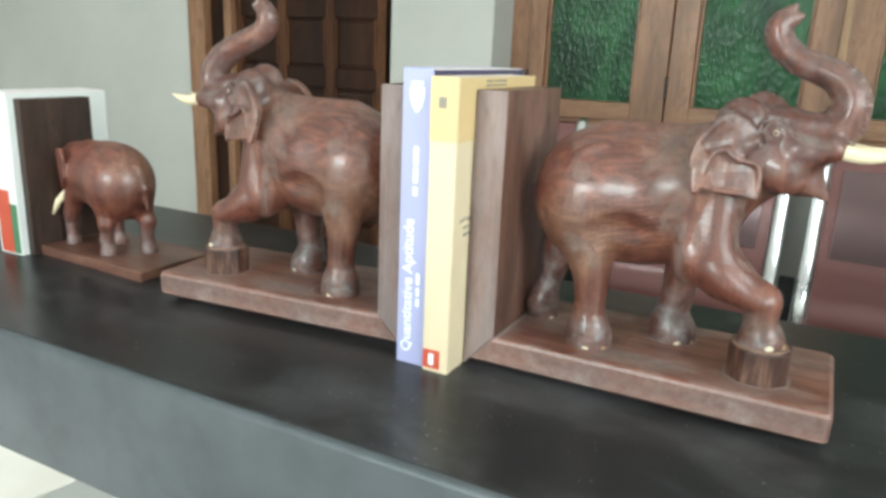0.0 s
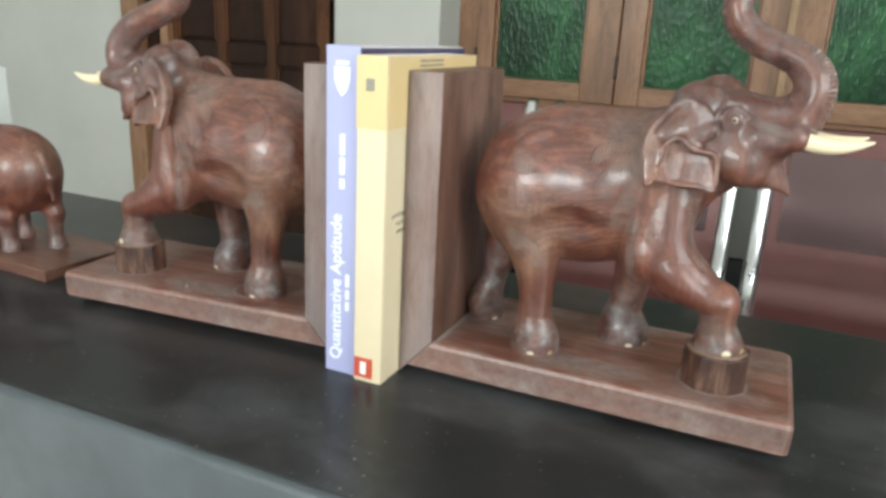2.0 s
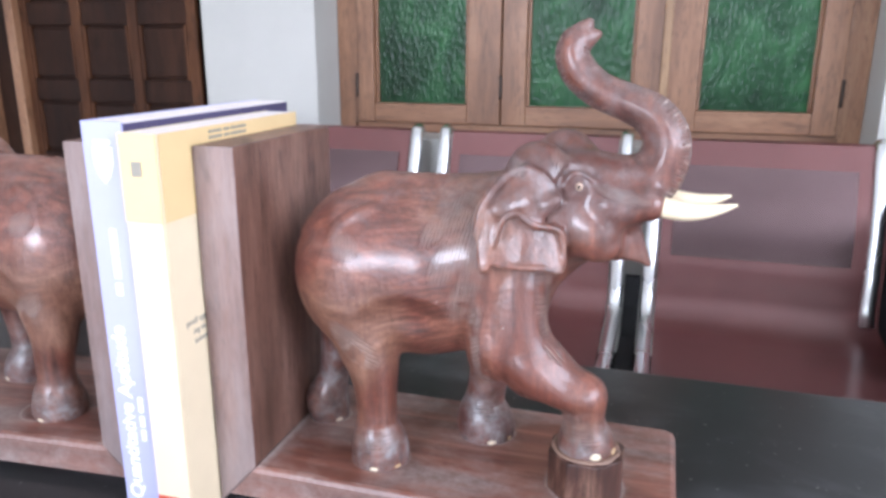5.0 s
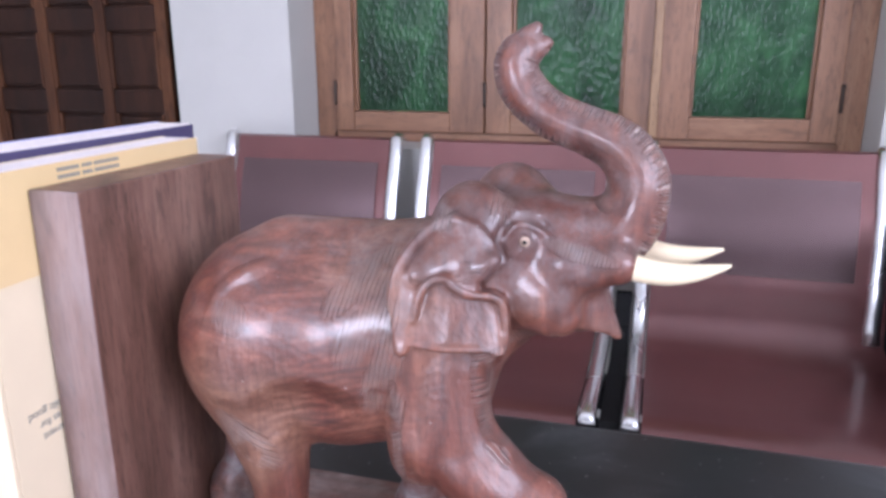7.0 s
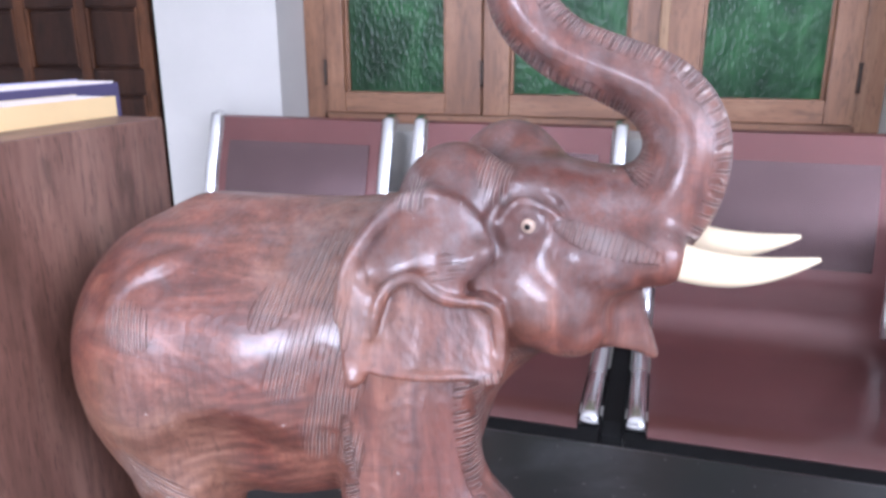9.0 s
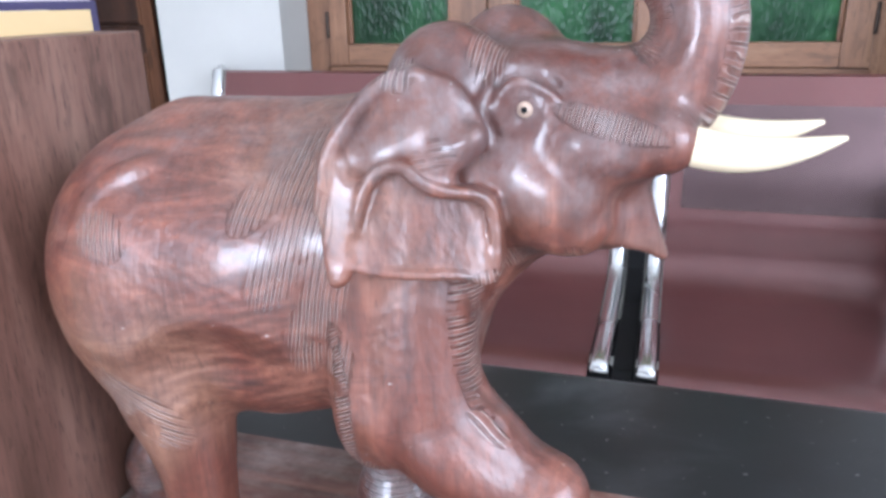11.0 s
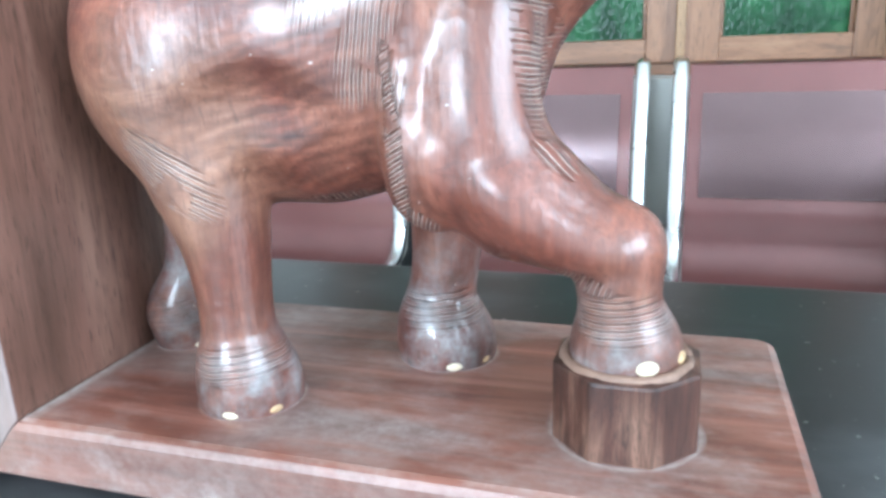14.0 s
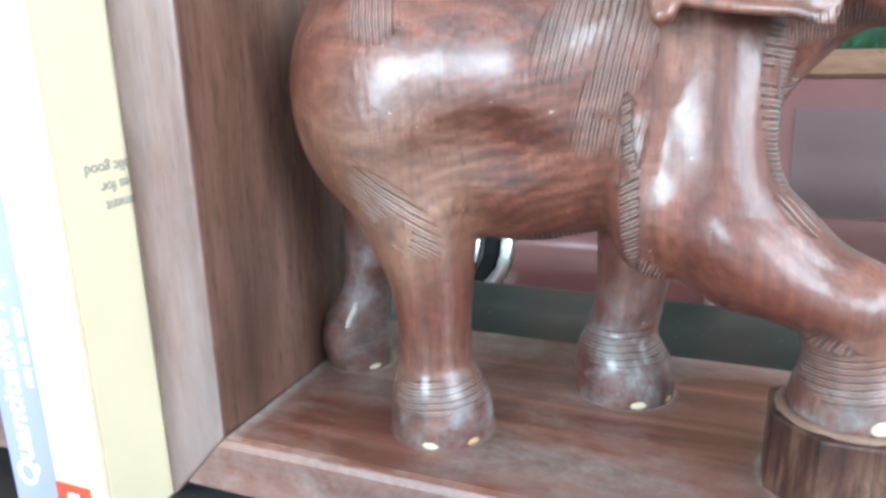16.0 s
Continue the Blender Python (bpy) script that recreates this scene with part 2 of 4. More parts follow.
def plain(name, colour, rough=0.5, metal=0.0, spread=0.12, scale=30, bump=0.05, coat=0.0):
    k = Mat(name)
    a = k.noise(scale, k.coord(), 5, 0.6)
    b = k.noise(scale / 9, k.coord(), 3, 0.5)
    dark = tuple(c * (1 - spread) for c in colour)
    lite = tuple(min(1, c * (1 + spread)) for c in colour)
    col = k.mix(k.ramp(b, (0.35, 0.0), (0.65, 0.6)), k.ramp(a, (0.3, dark), (0.7, lite)), colour)
    r = k.math("ADD", rough - 0.06, k.math("MULTIPLY", b, 0.12))
    return k.set(Base_Color=col, Roughness=r, Metallic=metal, Normal=k.bump(a, bump, 0.002), Coat_Weight=coat)


def table_black():
    """Black polish under a film of wiped dust and specks."""
    k = Mat("black_polished_top")
    smear = k.noise(10, k.coord((1, 1.5, 1)), 5, 0.58, 0.4)
    specks = k.noise(240, k.coord(), 2, 0.5)
    col = k.ramp(smear, (0.34, (0.0205, 0.0206, 0.0212)), (0.50, (0.0250, 0.0253, 0.0262)), (0.70, (0.058, 0.059, 0.062)))
    col = k.mix(k.ramp(specks, (0.70, 0.0), (0.75, 0.7)), col, (0.27, 0.26, 0.25))
    r = k.ramp(smear, (0.35, 0.29), (0.70, 0.32))
    return k.set(Base_Color=col, Roughness=r, Normal=k.bump(k.noise(90, k.coord(), 3), 0.05, 0.001), Specular_IOR_Level=0.30)


def green_glass():
    k = Mat("green_figured_glass")
    cell = k.n("TexVoronoi", Scale=120.0)
    k.put(cell.inputs["Vector"], k.coord((1, 1, 0.45), (0, 38, 0)))
    swirl = k.noise(9, k.coord((1, 1, 0.6), (0, 30, 0)), 4, 0.6, 1.0)
    col = k.ramp(swirl, (0.34, (0.005, 0.044, 0.012)), (0.52, (0.015, 0.096, 0.028)), (0.70, (0.045, 0.195, 0.062)))
    return k.set(Base_Color=col, Roughness=0.3, Normal=k.bump(cell.outputs[0], 0.5, 0.003), Transmission_Weight=0.6, IOR=1.4, Specular_IOR_Level=0.2)


def chair_steel(name, dark, light, rough, metal, holes):
    """Powder-coated steel; holes: the fine punched mesh, blended by distance."""
    k = Mat(name)
    tone = k.noise(4, k.coord(), 4)
    col = k.ramp(tone, (0.3, dark), (0.7, light))
    fine = k.noise(600, k.coord(), 2)
    r = k.math("ADD", rough - 0.05, k.math("MULTIPLY", tone, 0.1))
    return k.set(Base_Color=col, Roughness=r, Metallic=metal, Normal=k.bump(fine, holes, 0.002), Coat_Weight=0.6, Coat_Roughness=0.2)


def wall_paint(name, low, high):
    k = Mat(name)
    a = k.noise(3.0, k.coord(), 5, 0.6)
    b = k.noise(140, k.coord(), 3, 0.6)
    col = k.ramp(a, (0.3, low), (0.7, high))
    return k.set(Base_Color=col, Roughness=0.7, Normal=k.bump(b, 0.15, 0.002))


WOOD = carved_wood()
BOARD = board_wood("bookend_board", (0.060, 0.025, 0.017), (0.140, 0.060, 0.041), (0.240, 0.122, 0.085), 1.0, "x")
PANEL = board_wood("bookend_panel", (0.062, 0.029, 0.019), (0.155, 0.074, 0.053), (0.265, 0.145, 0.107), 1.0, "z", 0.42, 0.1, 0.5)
NAIL = plain("yellowed_bone", (0.66, 0.56, 0.41), 0.4, 0, 0.15, 200)
# much darker than PANEL, for the small bookend's upright
DARKPANEL = board_wood("dark_panel_wood", (0.020, 0.010, 0.007), (0.042, 0.022, 0.015), (0.080, 0.045, 0.031), 1.0, "z", 0.5, 0.0)
EYE = plain("dull_bone_eye", (0.46, 0.33, 0.25), 0.45, 0, 0.3, 300)
OLDNAIL = plain("stained_bone", (0.42, 0.28, 0.15), 0.45, 0, 0.3, 260)
BASE = dusty_base()
ENDGRAIN = board_wood("split_block", (0.017, 0.007, 0.005), (0.068, 0.026, 0.017), (0.210, 0.112, 0.075), 2.4, "z", 0.5)
COLLAR = plain("dusty_cut_rim", (0.21, 0.125, 0.090), 0.6, 0, 0.4, 160, 0.4)
IVORY = plain("cream_bone", (0.80, 0.66, 0.45), 0.35, 0, 0.08, 60)
TEAK = board_wood("window_teak", (0.140, 0.063, 0.031), (0.240, 0.115, 0.058), (0.320, 0.172, 0.094), 0.35, "z", 0.45)
BEAD = board_wood("pale_teak_bead", (0.22, 0.12, 0.055), (0.34, 0.20, 0.10), (0.44, 0.28, 0.15), 0.35, "z", 0.45)
TEAK_H = board_wood("window_teak_rail", (0.140, 0.063, 0.031), (0.240, 0.115, 0.058), (0.320, 0.172, 0.094), 0.35, "x", 0.45)
DOORSTILE = board_wood("carved_door_stile", (0.034, 0.012, 0.005), (0.075, 0.028, 0.011), (0.115, 0.047, 0.020), 0.3, "z", 0.6, 0.0)
DOORWOOD = board_wood("carved_door_wood", (0.010, 0.0035, 0.0018), (0.023, 0.0080, 0.0036), (0.044, 0.0160, 0.0070), 0.3, "z", 0.6, 0.0)
for dull in (DOORWOOD, DOORSTILE):
    dull.node_tree.nodes["Principled BSDF"].inputs["Specular IOR Level"].default_value = 0.2
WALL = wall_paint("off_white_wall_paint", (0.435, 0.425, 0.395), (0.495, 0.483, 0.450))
# whiter than WALL so the unseen walls bounce more fill light
UNSEEN_WHITE = wall_paint("unseen_fill_white", (0.70, 0.70, 0.68), (0.77, 0.77, 0.75))
TOP = table_black()
GLASS = green_glass()
# the table's black, greyed to carry the window light on its front
APRON = plain("lightened_table_paint", (0.072, 0.080, 0.087), 0.40, 0, 0.28, 14, 0.12)
SEAT = chair_steel("maroon_steel", (0.125, 0.042, 0.040), (0.165, 0.058, 0.054), 0.30, 0.35, 0.1)
MESH = chair_steel("perforated_maroon_steel", (0.115, 0.068, 0.070), (0.142, 0.086, 0.089), 0.25, 0.75, 0.1)
CHROME = plain("chrome", (0.80, 0.80, 0.81), 0.27, 1.0, 0.04, 20, 0.0)
BLACK = plain("black_moulded_plastic", (0.006, 0.006, 0.0065), 0.7, 0, 0.2, 60)
BLACK.node_tree.nodes["Principled BSDF"].inputs["Specular IOR Level"].default_value = 0.2
HINGE = plain("dark_hinge_steel", (0.055, 0.040, 0.032), 0.5, 0.6, 0.2, 90)
TILE = plain("pale_floor_tile", (0.74, 0.73, 0.70), 0.25, 0, 0.08, 4, 0.02)
GROUT = plain("grout", (0.30, 0.29, 0.27), 0.8)
CEIL = plain("ceiling_paint", (0.78, 0.78, 0.75), 0.8)
PURPLE = plain("lavender_book_cover", (0.41, 0.41, 0.64), 0.38, 0, 0.05, 20, 0.02)
INDIGO = plain("dark_violet_cover", (0.055, 0.045, 0.11), 0.4, 0, 0.1, 20, 0.02)
YELLOW = plain("yellow_book_cover", (0.73, 0.53, 0.27), 0.38, 0, 0.06, 20, 0.02)
CREAM = plain("cream_book_cover", (0.74, 0.61, 0.42), 0.38, 0, 0.05, 20, 0.02)
PAPER = plain("page_block", (0.80, 0.72, 0.70), 0.8, 0, 0.1, 400, 0.2)
WHITE = plain("white_book_cover", (0.80, 0.80, 0.78), 0.35, 0, 0.03, 20, 0.01)
INK = plain("grey_print", (0.30, 0.27, 0.22), 0.6)
PRINT = plain("white_print", (0.85, 0.85, 0.85), 0.5)
RED = plain("red_print", (0.55, 0.09, 0.05), 0.4)
LEAF = plain("green_print", (0.08, 0.20, 0.10), 0.4)


# ---- mesh helpers ----
def mesh_object(name, bm, material, smooth=False):
    me = bpy.data.meshes.new(name)
    bm.to_mesh(me)
    bm.free()
    me.materials.append(material)
    if smooth:
        me.polygons.foreach_set("use_smooth", [True] * len(me.polygons))
    return new(name, me)


def part(name, bm, material, parent, label="", smooth=False):
    ob = mesh_object(name, bm, material, smooth)
    ob.parent = parent
    return tagged(ob, label)


def box(x0, x1, y0, y1, z0, z1, bevel=0.0, segments=2, bm=None):
    out = bmesh.new()
    bmesh.ops.create_cube(out, size=1.0)
    for v in out.verts:
        v.co = Vector(((x0 + x1) / 2 + v.co.x * (x1 - x0), (y0 + y1) / 2 + v.co.y * (y1 - y0), (z0 + z1) / 2 + v.co.z * (z1 - z0)))
    if bevel:
        bmesh.ops.bevel(out, geom=out.edges[:], offset=bevel, segments=segments, profile=0.6, affect="EDGES")
    if bm is None:
        return out
    me = bpy.data.meshes.new("tmp")
    out.to_mesh(me)
    out.free()
    bm.from_mesh(me)
    bpy.data.meshes.remove(me)
    return bm


def prism(points, axis, a, b, bevel=0.0):
    """A polygon given in the two other axes, drawn out along axis from a to b."""
    bm = bmesh.new()

    def at(p, w):
        q = list(p)
        q.insert("xyz".index(axis), w)
        return q
    lo = [bm.verts.new(at(p, a)) for p in points]
    hi = [bm.verts.new(at(p, b)) for p in points]
    bm.faces.new(lo)
    bm.faces.new(hi)
    for i in range(len(points)):
        j = (i + 1) % len(points)
        bm.faces.new((lo[i], lo[j], hi[j], hi[i]))
    bmesh.ops.recalc_face_normals(bm, faces=bm.faces[:])
    if bevel:
        bmesh.ops.bevel(bm, geom=bm.edges[:], offset=bevel, segments=2, profile=0.6, affect="EDGES")
    return bm


def tube(points, radius, sides=10):
    """A round bar through points, with closed ends. radius: one number, or one a point."""
    pts = [Vector(p) for p in points]
    rad = radius if isinstance(radius, (list, tuple)) else [radius] * len(pts)
    bm, rings = bmesh.new(), []
    ref = Vector((0, 0, 1))
    for i, p in enumerate(pts):
        d = (pts[min(i + 1, len(pts) - 1)] - pts[max(i - 1, 0)]).normalized()
        side = d.cross(ref)
        if side.length < 1e-3:
            side = d.cross(Vector((0, 1, 0)))
        side.normalize()
        up = side.cross(d)
        rings.append([bm.verts.new(p + rad[i] * (math.cos(a) * side + math.sin(a) * up)) for a in (2 * math.pi * j / sides for j in range(sides))])
    for r, s in zip(rings, rings[1:]):
        for j in range(sides):
            bm.faces.new((r[j], r[(j + 1) % sides], s[(j + 1) % sides], s[j]))
    bm.faces.new(rings[0])
    bm.faces.new(rings[-1])
    bmesh.ops.recalc_face_normals(bm, faces=bm.faces[:])
    return bm


def thing(name, at=(0, 0, 0), turn=0.0, **tags):
    ob = new(name)
    ob.empty_display_size = 0.02
    ob.matrix_world = pose(*at, 0, 0, turn)
    return tagged(ob, **tags)


# ---- carving: smooth solids on a grid ----
class Carving:
    """Blends round solids on a grid of distances and skins the result."""

    def __init__(self, lo, hi, step):
        self.lo, self.step = np.array(lo, dtype=np.float64), step
        self.n = np.ceil((np.array(hi) - self.lo) / step).astype(int) + 1
        self.axes = [self.lo[i] + step * np.arange(self.n[i]) for i in range(3)]
        self.d = np.full(self.n, 0.05, dtype=np.float32)

    def window(self, lo, hi):
        a = np.clip(np.floor((np.array(lo) - self.lo) / self.step).astype(int), 0, self.n - 1)
        b = np.clip(np.ceil((np.array(hi) - self.lo) / self.step).astype(int) + 1, 1, self.n)
        s = tuple(slice(i, j) for i, j in zip(a, b))
        x, y, z = (self.axes[i][s[i]].astype(np.float32) for i in range(3))
        return s, x[:, None, None], y[None, :, None], z[None, None, :]

    def blend(self, s, e, k, cut=False):
        d = self.d[s]
        if cut:
            h = np.clip(0.5 - 0.5 * (d + e) / k, 0, 1)
            self.d[s] = d * (1 - h) + (-e) * h + k * h * (1 - h)
        else:
            h = np.clip(0.5 + 0.5 * (d - e) / k, 0, 1)
            self.d[s] = d * (1 - h) + e * h - k * h * (1 - h)

    def ball(self, c, r, k=0.006, turn=0.0, cut=False):
        """An ellipsoid at c with radii r, tipped by turn degrees about y (nose up)."""
        m = max(r) + 2 * k + 0.004
        s, x, y, z = self.window([q - m for q in c], [q + m for q in c])
        x, y, z = x - c[0], y - c[1], z - c[2]
        ca, sa = math.cos(radians(turn)), math.sin(radians(turn))
        u, w = ca * x + sa * z, -sa * x + ca * z
        q0 = np.sqrt((u / r[0]) ** 2 + (y / r[1]) ** 2 + (w / r[2]) ** 2)
        q1 = np.sqrt((u / r[0] ** 2) ** 2 + (y / r[1] ** 2) ** 2 + (w / r[2] ** 2) ** 2)
        self.blend(s, q0 * (q0 - 1) / np.maximum(q1, 1e-6), k, cut)

    def barrel(self, x0, x1, c, r, ends, k=0.008):
        """A round-ended drum along x: centre c = (y, z), radii r = (ry, rz), end radii along x."""
        m = 2 * k + 0.004
        s, x, y, z = self.window((x0 - ends[0] - m, c[0] - r[0] - m, c[1] - r[1] - m), (x1 + ends[1] + m, c[0] + r[0] + m, c[1] + r[1] + m))
        u = np.where(x < x0, (x - x0) / ends[0], np.where(x > x1, (x - x1) / ends[1], 0))
        q = np.sqrt(u ** 2 + ((y - c[0]) / r[0]) ** 2 + ((z - c[1]) / r[1]) ** 2)
        self.blend(s, ((q - 1) * min(r)).astype(np.float32), k)

    def limb(self, points, k=0.006, cut=False):
        """A tapered bar through points (x, y, z, radius)."""
        for p, q in zip(points, points[1:]):
            a, b = np.array(p[:3]), np.array(q[:3])
            m = max(p[3], q[3]) + 2 * k + 0.003
            s, x, y, z = self.window(np.minimum(a, b) - m, np.maximum(a, b) + m)
            ba = b - a
            h = np.clip(((x - a[0]) * ba[0] + (y - a[1]) * ba[1] + (z - a[2]) * ba[2]) / (ba @ ba), 0, 1)
            e = np.sqrt((x - a[0] - ba[0] * h) ** 2 + (y - a[1] - ba[1] * h) ** 2 + (z - a[2] - ba[2] * h) ** 2) - (p[3] + (q[3] - p[3]) * h)
            self.blend(s, e, k if p is points[0] or cut else min(k, 0.004), cut)

    def plate(self, outline, depth, thick, k=0.002, soft=0.002, cut=False):
        """A leaf of wood: an outline in x, z, set at y = depth(x, z)."""
        o = np.array(outline)
        lo, hi = o.min(0) - 0.012, o.max(0) + 0.012
        s, x, y, z = self.window((lo[0], self.lo[1], lo[1]), (hi[0], self.axes[1][-1], hi[1]))
        x2, z2 = x[:, 0, :], z[:, 0, :]
        px, pz = np.broadcast_arrays(x2, z2)
        best, sign = np.full(px.shape, 1e9), np.ones(px.shape)
        for i in range(len(o)):
            a, b = o[i], o[i - 1]
            ex, ez, wx, wz = b[0] - a[0], b[1] - a[1], px - a[0], pz - a[1]
            h = np.clip((wx * ex + wz * ez) / (ex * ex + ez * ez), 0, 1)
            best = np.minimum(best, (wx - ex * h) ** 2 + (wz - ez * h) ** 2)
            c = np.stack([pz >= a[1], pz < b[1], ex * wz > ez * wx])
            sign = np.where(c.all(0) | (~c).all(0), -sign, sign)
        flat = (np.sqrt(best) * sign)[:, None, :].astype(np.float32) + soft
        up = np.abs(y - depth(px, pz)[:, None, :].astype(np.float32)) - thick + soft
        e = np.sqrt(np.maximum(flat, 0) ** 2 + np.maximum(up, 0) ** 2) + np.minimum(np.maximum(flat, up), 0) - soft
        self.blend(s, e.astype(np.float32), k, cut)

    def near_y(self, x, z):
        """The y at which a line drawn inwards from -y first meets the wood."""
        i, k = (int(round((v - self.lo[a]) / self.step)) for v, a in ((x, 0), (z, 2)))
        col = self.d[i, :, k]
        j = int(np.argmax(col < 0))
        return self.axes[1][j] - self.step * float(col[j] / (col[j] - col[j - 1]))

    def gouge(self, points, k=0.003):
        """A hollow along the near surface: points (x, z, radius, depth)."""
        run = smooth_run([(x, self.near_y(x, z) - r + deep, z, r) for x, z, r, deep in points], 3)
        self.limb(run, k, cut=True)

    def welt(self, points, k=0.003):
        """A raised ridge along the near surface: points (x, z, radius, rise)."""
        self.limb(smooth_run([(x, self.near_y(x, z) + r - rise, z, r) for x, z, r, rise in points], 3), k)

    def skin(self):
        d, n = self.d, self.n
        inside = d < 0
        c = np.zeros(n - 1, dtype=np.int8)
        for i in (0, 1):
            for j in (0, 1):
                for m in (0, 1):
                    c += inside[i:n[0] - 1 + i, j:n[1] - 1 + j, m:n[2] - 1 + m]
        cells = np.argwhere((c > 0) & (c < 8))
        index = np.full(n - 1, -1, dtype=np.int32)
        index[tuple(cells.T)] = np.arange(len(cells))
        total, count = np.zeros((len(cells), 3)), np.zeros(len(cells))
        corners = [(i, j, m) for i in (0, 1) for j in (0, 1) for m in (0, 1)]
        for p in corners:
            for axis in range(3):
                if p[axis]:
                    continue
                q = list(p)
                q[axis] = 1
                da, db = d[tuple((cells + p).T)], d[tuple((cells + q).T)]
                hit = (da < 0) != (db < 0)
                t = np.where(hit, da / np.where(hit, da - db, 1), 0)
                pos = np.tile(np.array(p, dtype=np.float64), (len(cells), 1))
                pos[:, axis] += t
                total += pos * hit[:, None]
                count += hit
        verts = self.lo + self.step * (cells + total / count[:, None])
        faces = []
        for axis in range(3):
            u, w = (axis + 1) % 3, (axis + 2) % 3
            sl0, sl1 = [slice(1, -1)] * 3, [slice(1, -1)] * 3
            sl0[axis], sl1[axis] = slice(0, -1), slice(1, None)
            a, b = inside[tuple(sl0)], inside[tuple(sl1)]
            for flip, which in ((False, a & ~b), (True, ~a & b)):
                e = np.argwhere(which)
                e[:, u] += 1
                e[:, w] += 1
                quad = []
                for du, dw in ((-1, -1), (0, -1), (0, 0), (-1, 0)):
                    q = e.copy()
                    q[:, u] += du
                    q[:, w] += dw
                    quad.append(index[tuple(q.T)])
                quad = np.stack(quad, 1)
                faces.append(quad[:, ::-1] if flip else quad)
        faces = np.concatenate(faces)
        # ease the grid's steps
        for _ in range(2):
            acc, num = np.zeros_like(verts), np.zeros(len(verts))
            for i in range(4):
                for j in (1, 3):
                    np.add.at(acc, faces[:, i], verts[faces[:, (i + j) % 4]])
                    np.add.at(num, faces[:, i], 1)
            verts = 0.6 * verts + 0.4 * acc / np.maximum(num, 1)[:, None]
        return verts, faces


def skinned(name, verts, faces, materials, hatch=None, pick=None):
    me = bpy.data.meshes.new(name)
    me.vertices.add(len(verts))
    me.vertices.foreach_set("co", verts.astype(np.float32).ravel())
    me.loops.add(4 * len(faces))
    me.loops.foreach_set("vertex_index", faces.astype(np.int32).ravel())
    me.polygons.add(len(faces))
    me.polygons.foreach_set("loop_start", np.arange(0, 4 * len(faces), 4, dtype=np.int32))
    for m in materials:
        me.materials.append(m)
    if pick is not None:
        me.polygons.foreach_set("material_index", pick.astype(np.int32))
    me.update(calc_edges=True)
    me.validate()
    me.polygons.foreach_set("use_smooth", np.ones(len(me.polygons), dtype=bool))
    if hatch is not None:
        a = me.attributes.new("hatch", "FLOAT_COLOR", "POINT")
        a.data.foreach_set("color", np.concatenate([hatch, np.ones((len(hatch), 1))], 1).astype(np.float32).ravel())
    return new(name, me)


def near_line(p, line):
    """Distance from each point to a polyline, and the length along it."""
    best, along, run = np.full(len(p), 1e9), np.zeros(len(p)), 0.0
    for a, b in zip(line, line[1:]):
        a, b = np.array(a[:3]), np.array(b[:3])
        ba = b - a
        h = np.clip((p - a) @ ba / (ba @ ba), 0, 1)
        dist = np.linalg.norm(p - a - h[:, None] * ba, axis=1)
        closer = dist < best
        best, along = np.where(closer, dist, best), np.where(closer, run + h * np.linalg.norm(ba), along)
        run += np.linalg.norm(ba)
    return best, along


# ---- the trumpeting elephant, in the bookend's own frame: x along the base from the panel, y from its near edge, z from the table ----
MID = 0.052


def smooth_run(points, steps=5):
    """A soft curve through points of any dimension."""
    p = [np.array(q, dtype=float) for q in points]
    p = [2 * p[0] - p[1], *p, 2 * p[-1] - p[-2]]
    out = []
    for a, b, c, d in zip(p, p[1:], p[2:], p[3:]):
        for t in np.arange(steps) / steps:
            out.append(tuple(0.5 * (2 * b + (c - a) * t + (2 * a - 5 * b + 4 * c - d) * t ** 2 + (3 * b - a - 3 * c + d) * t ** 3)))
    return out + [tuple(p[-2])]


TRUNK = smooth_run([(0.220, MID, 0.196, 0.021), (0.236, MID, 0.2025, 0.0150), (0.2460, MID, 0.213, 0.0118), (0.2480, MID, 0.2280, 0.0103), (0.2400, MID, 0.2400, 0.0092),
                    (0.226, MID, 0.2465, 0.0081), (0.211, MID, 0.2525, 0.0078), (0.2000, MID, 0.2620, 0.0077), (0.1960, MID, 0.2715, 0.0068), (0.1980, MID, 0.2780, 0.0058)])
EAR = [(0.1740, 0.2145), (0.1665, 0.2090), (0.1600, 0.2005), (0.1565, 0.1920), (0.1560, 0.1860), (0.1575, 0.1770), (0.1590, 0.1670), (0.1600, 0.1635), (0.1620, 0.1615), (0.1645, 0.1635), (0.1670, 0.1655), (0.1740, 0.1640), (0.1845, 0.1628), (0.1920, 0.1622), (0.1980, 0.1598),
       (0.2015, 0.1600), (0.2028, 0.1645), (0.2018, 0.1750), (0.2000, 0.1825), (0.1955, 0.1850), (0.1905, 0.1860), (0.1905, 0.1900), (0.1965, 0.1950), (0.1985, 0.2030), (0.1890, 0.2130), (0.1800, 0.2165)]
POCKET = [(0.1690, 0.1795), (0.1702, 0.1858), (0.1737, 0.1898), (0.1785, 0.1905), (0.1815, 0.1868), (0.1850, 0.1845), (0.1905, 0.1834), (0.1945, 0.1828), (0.1974, 0.1806), (0.1992, 0.1750), (0.2002, 0.1665), (0.1992, 0.1635), (0.1970, 0.1634), (0.1920, 0.1650), (0.1845, 0.1656), (0.1735, 0.1668), (0.1668, 0.1680), (0.1662, 0.1725)]


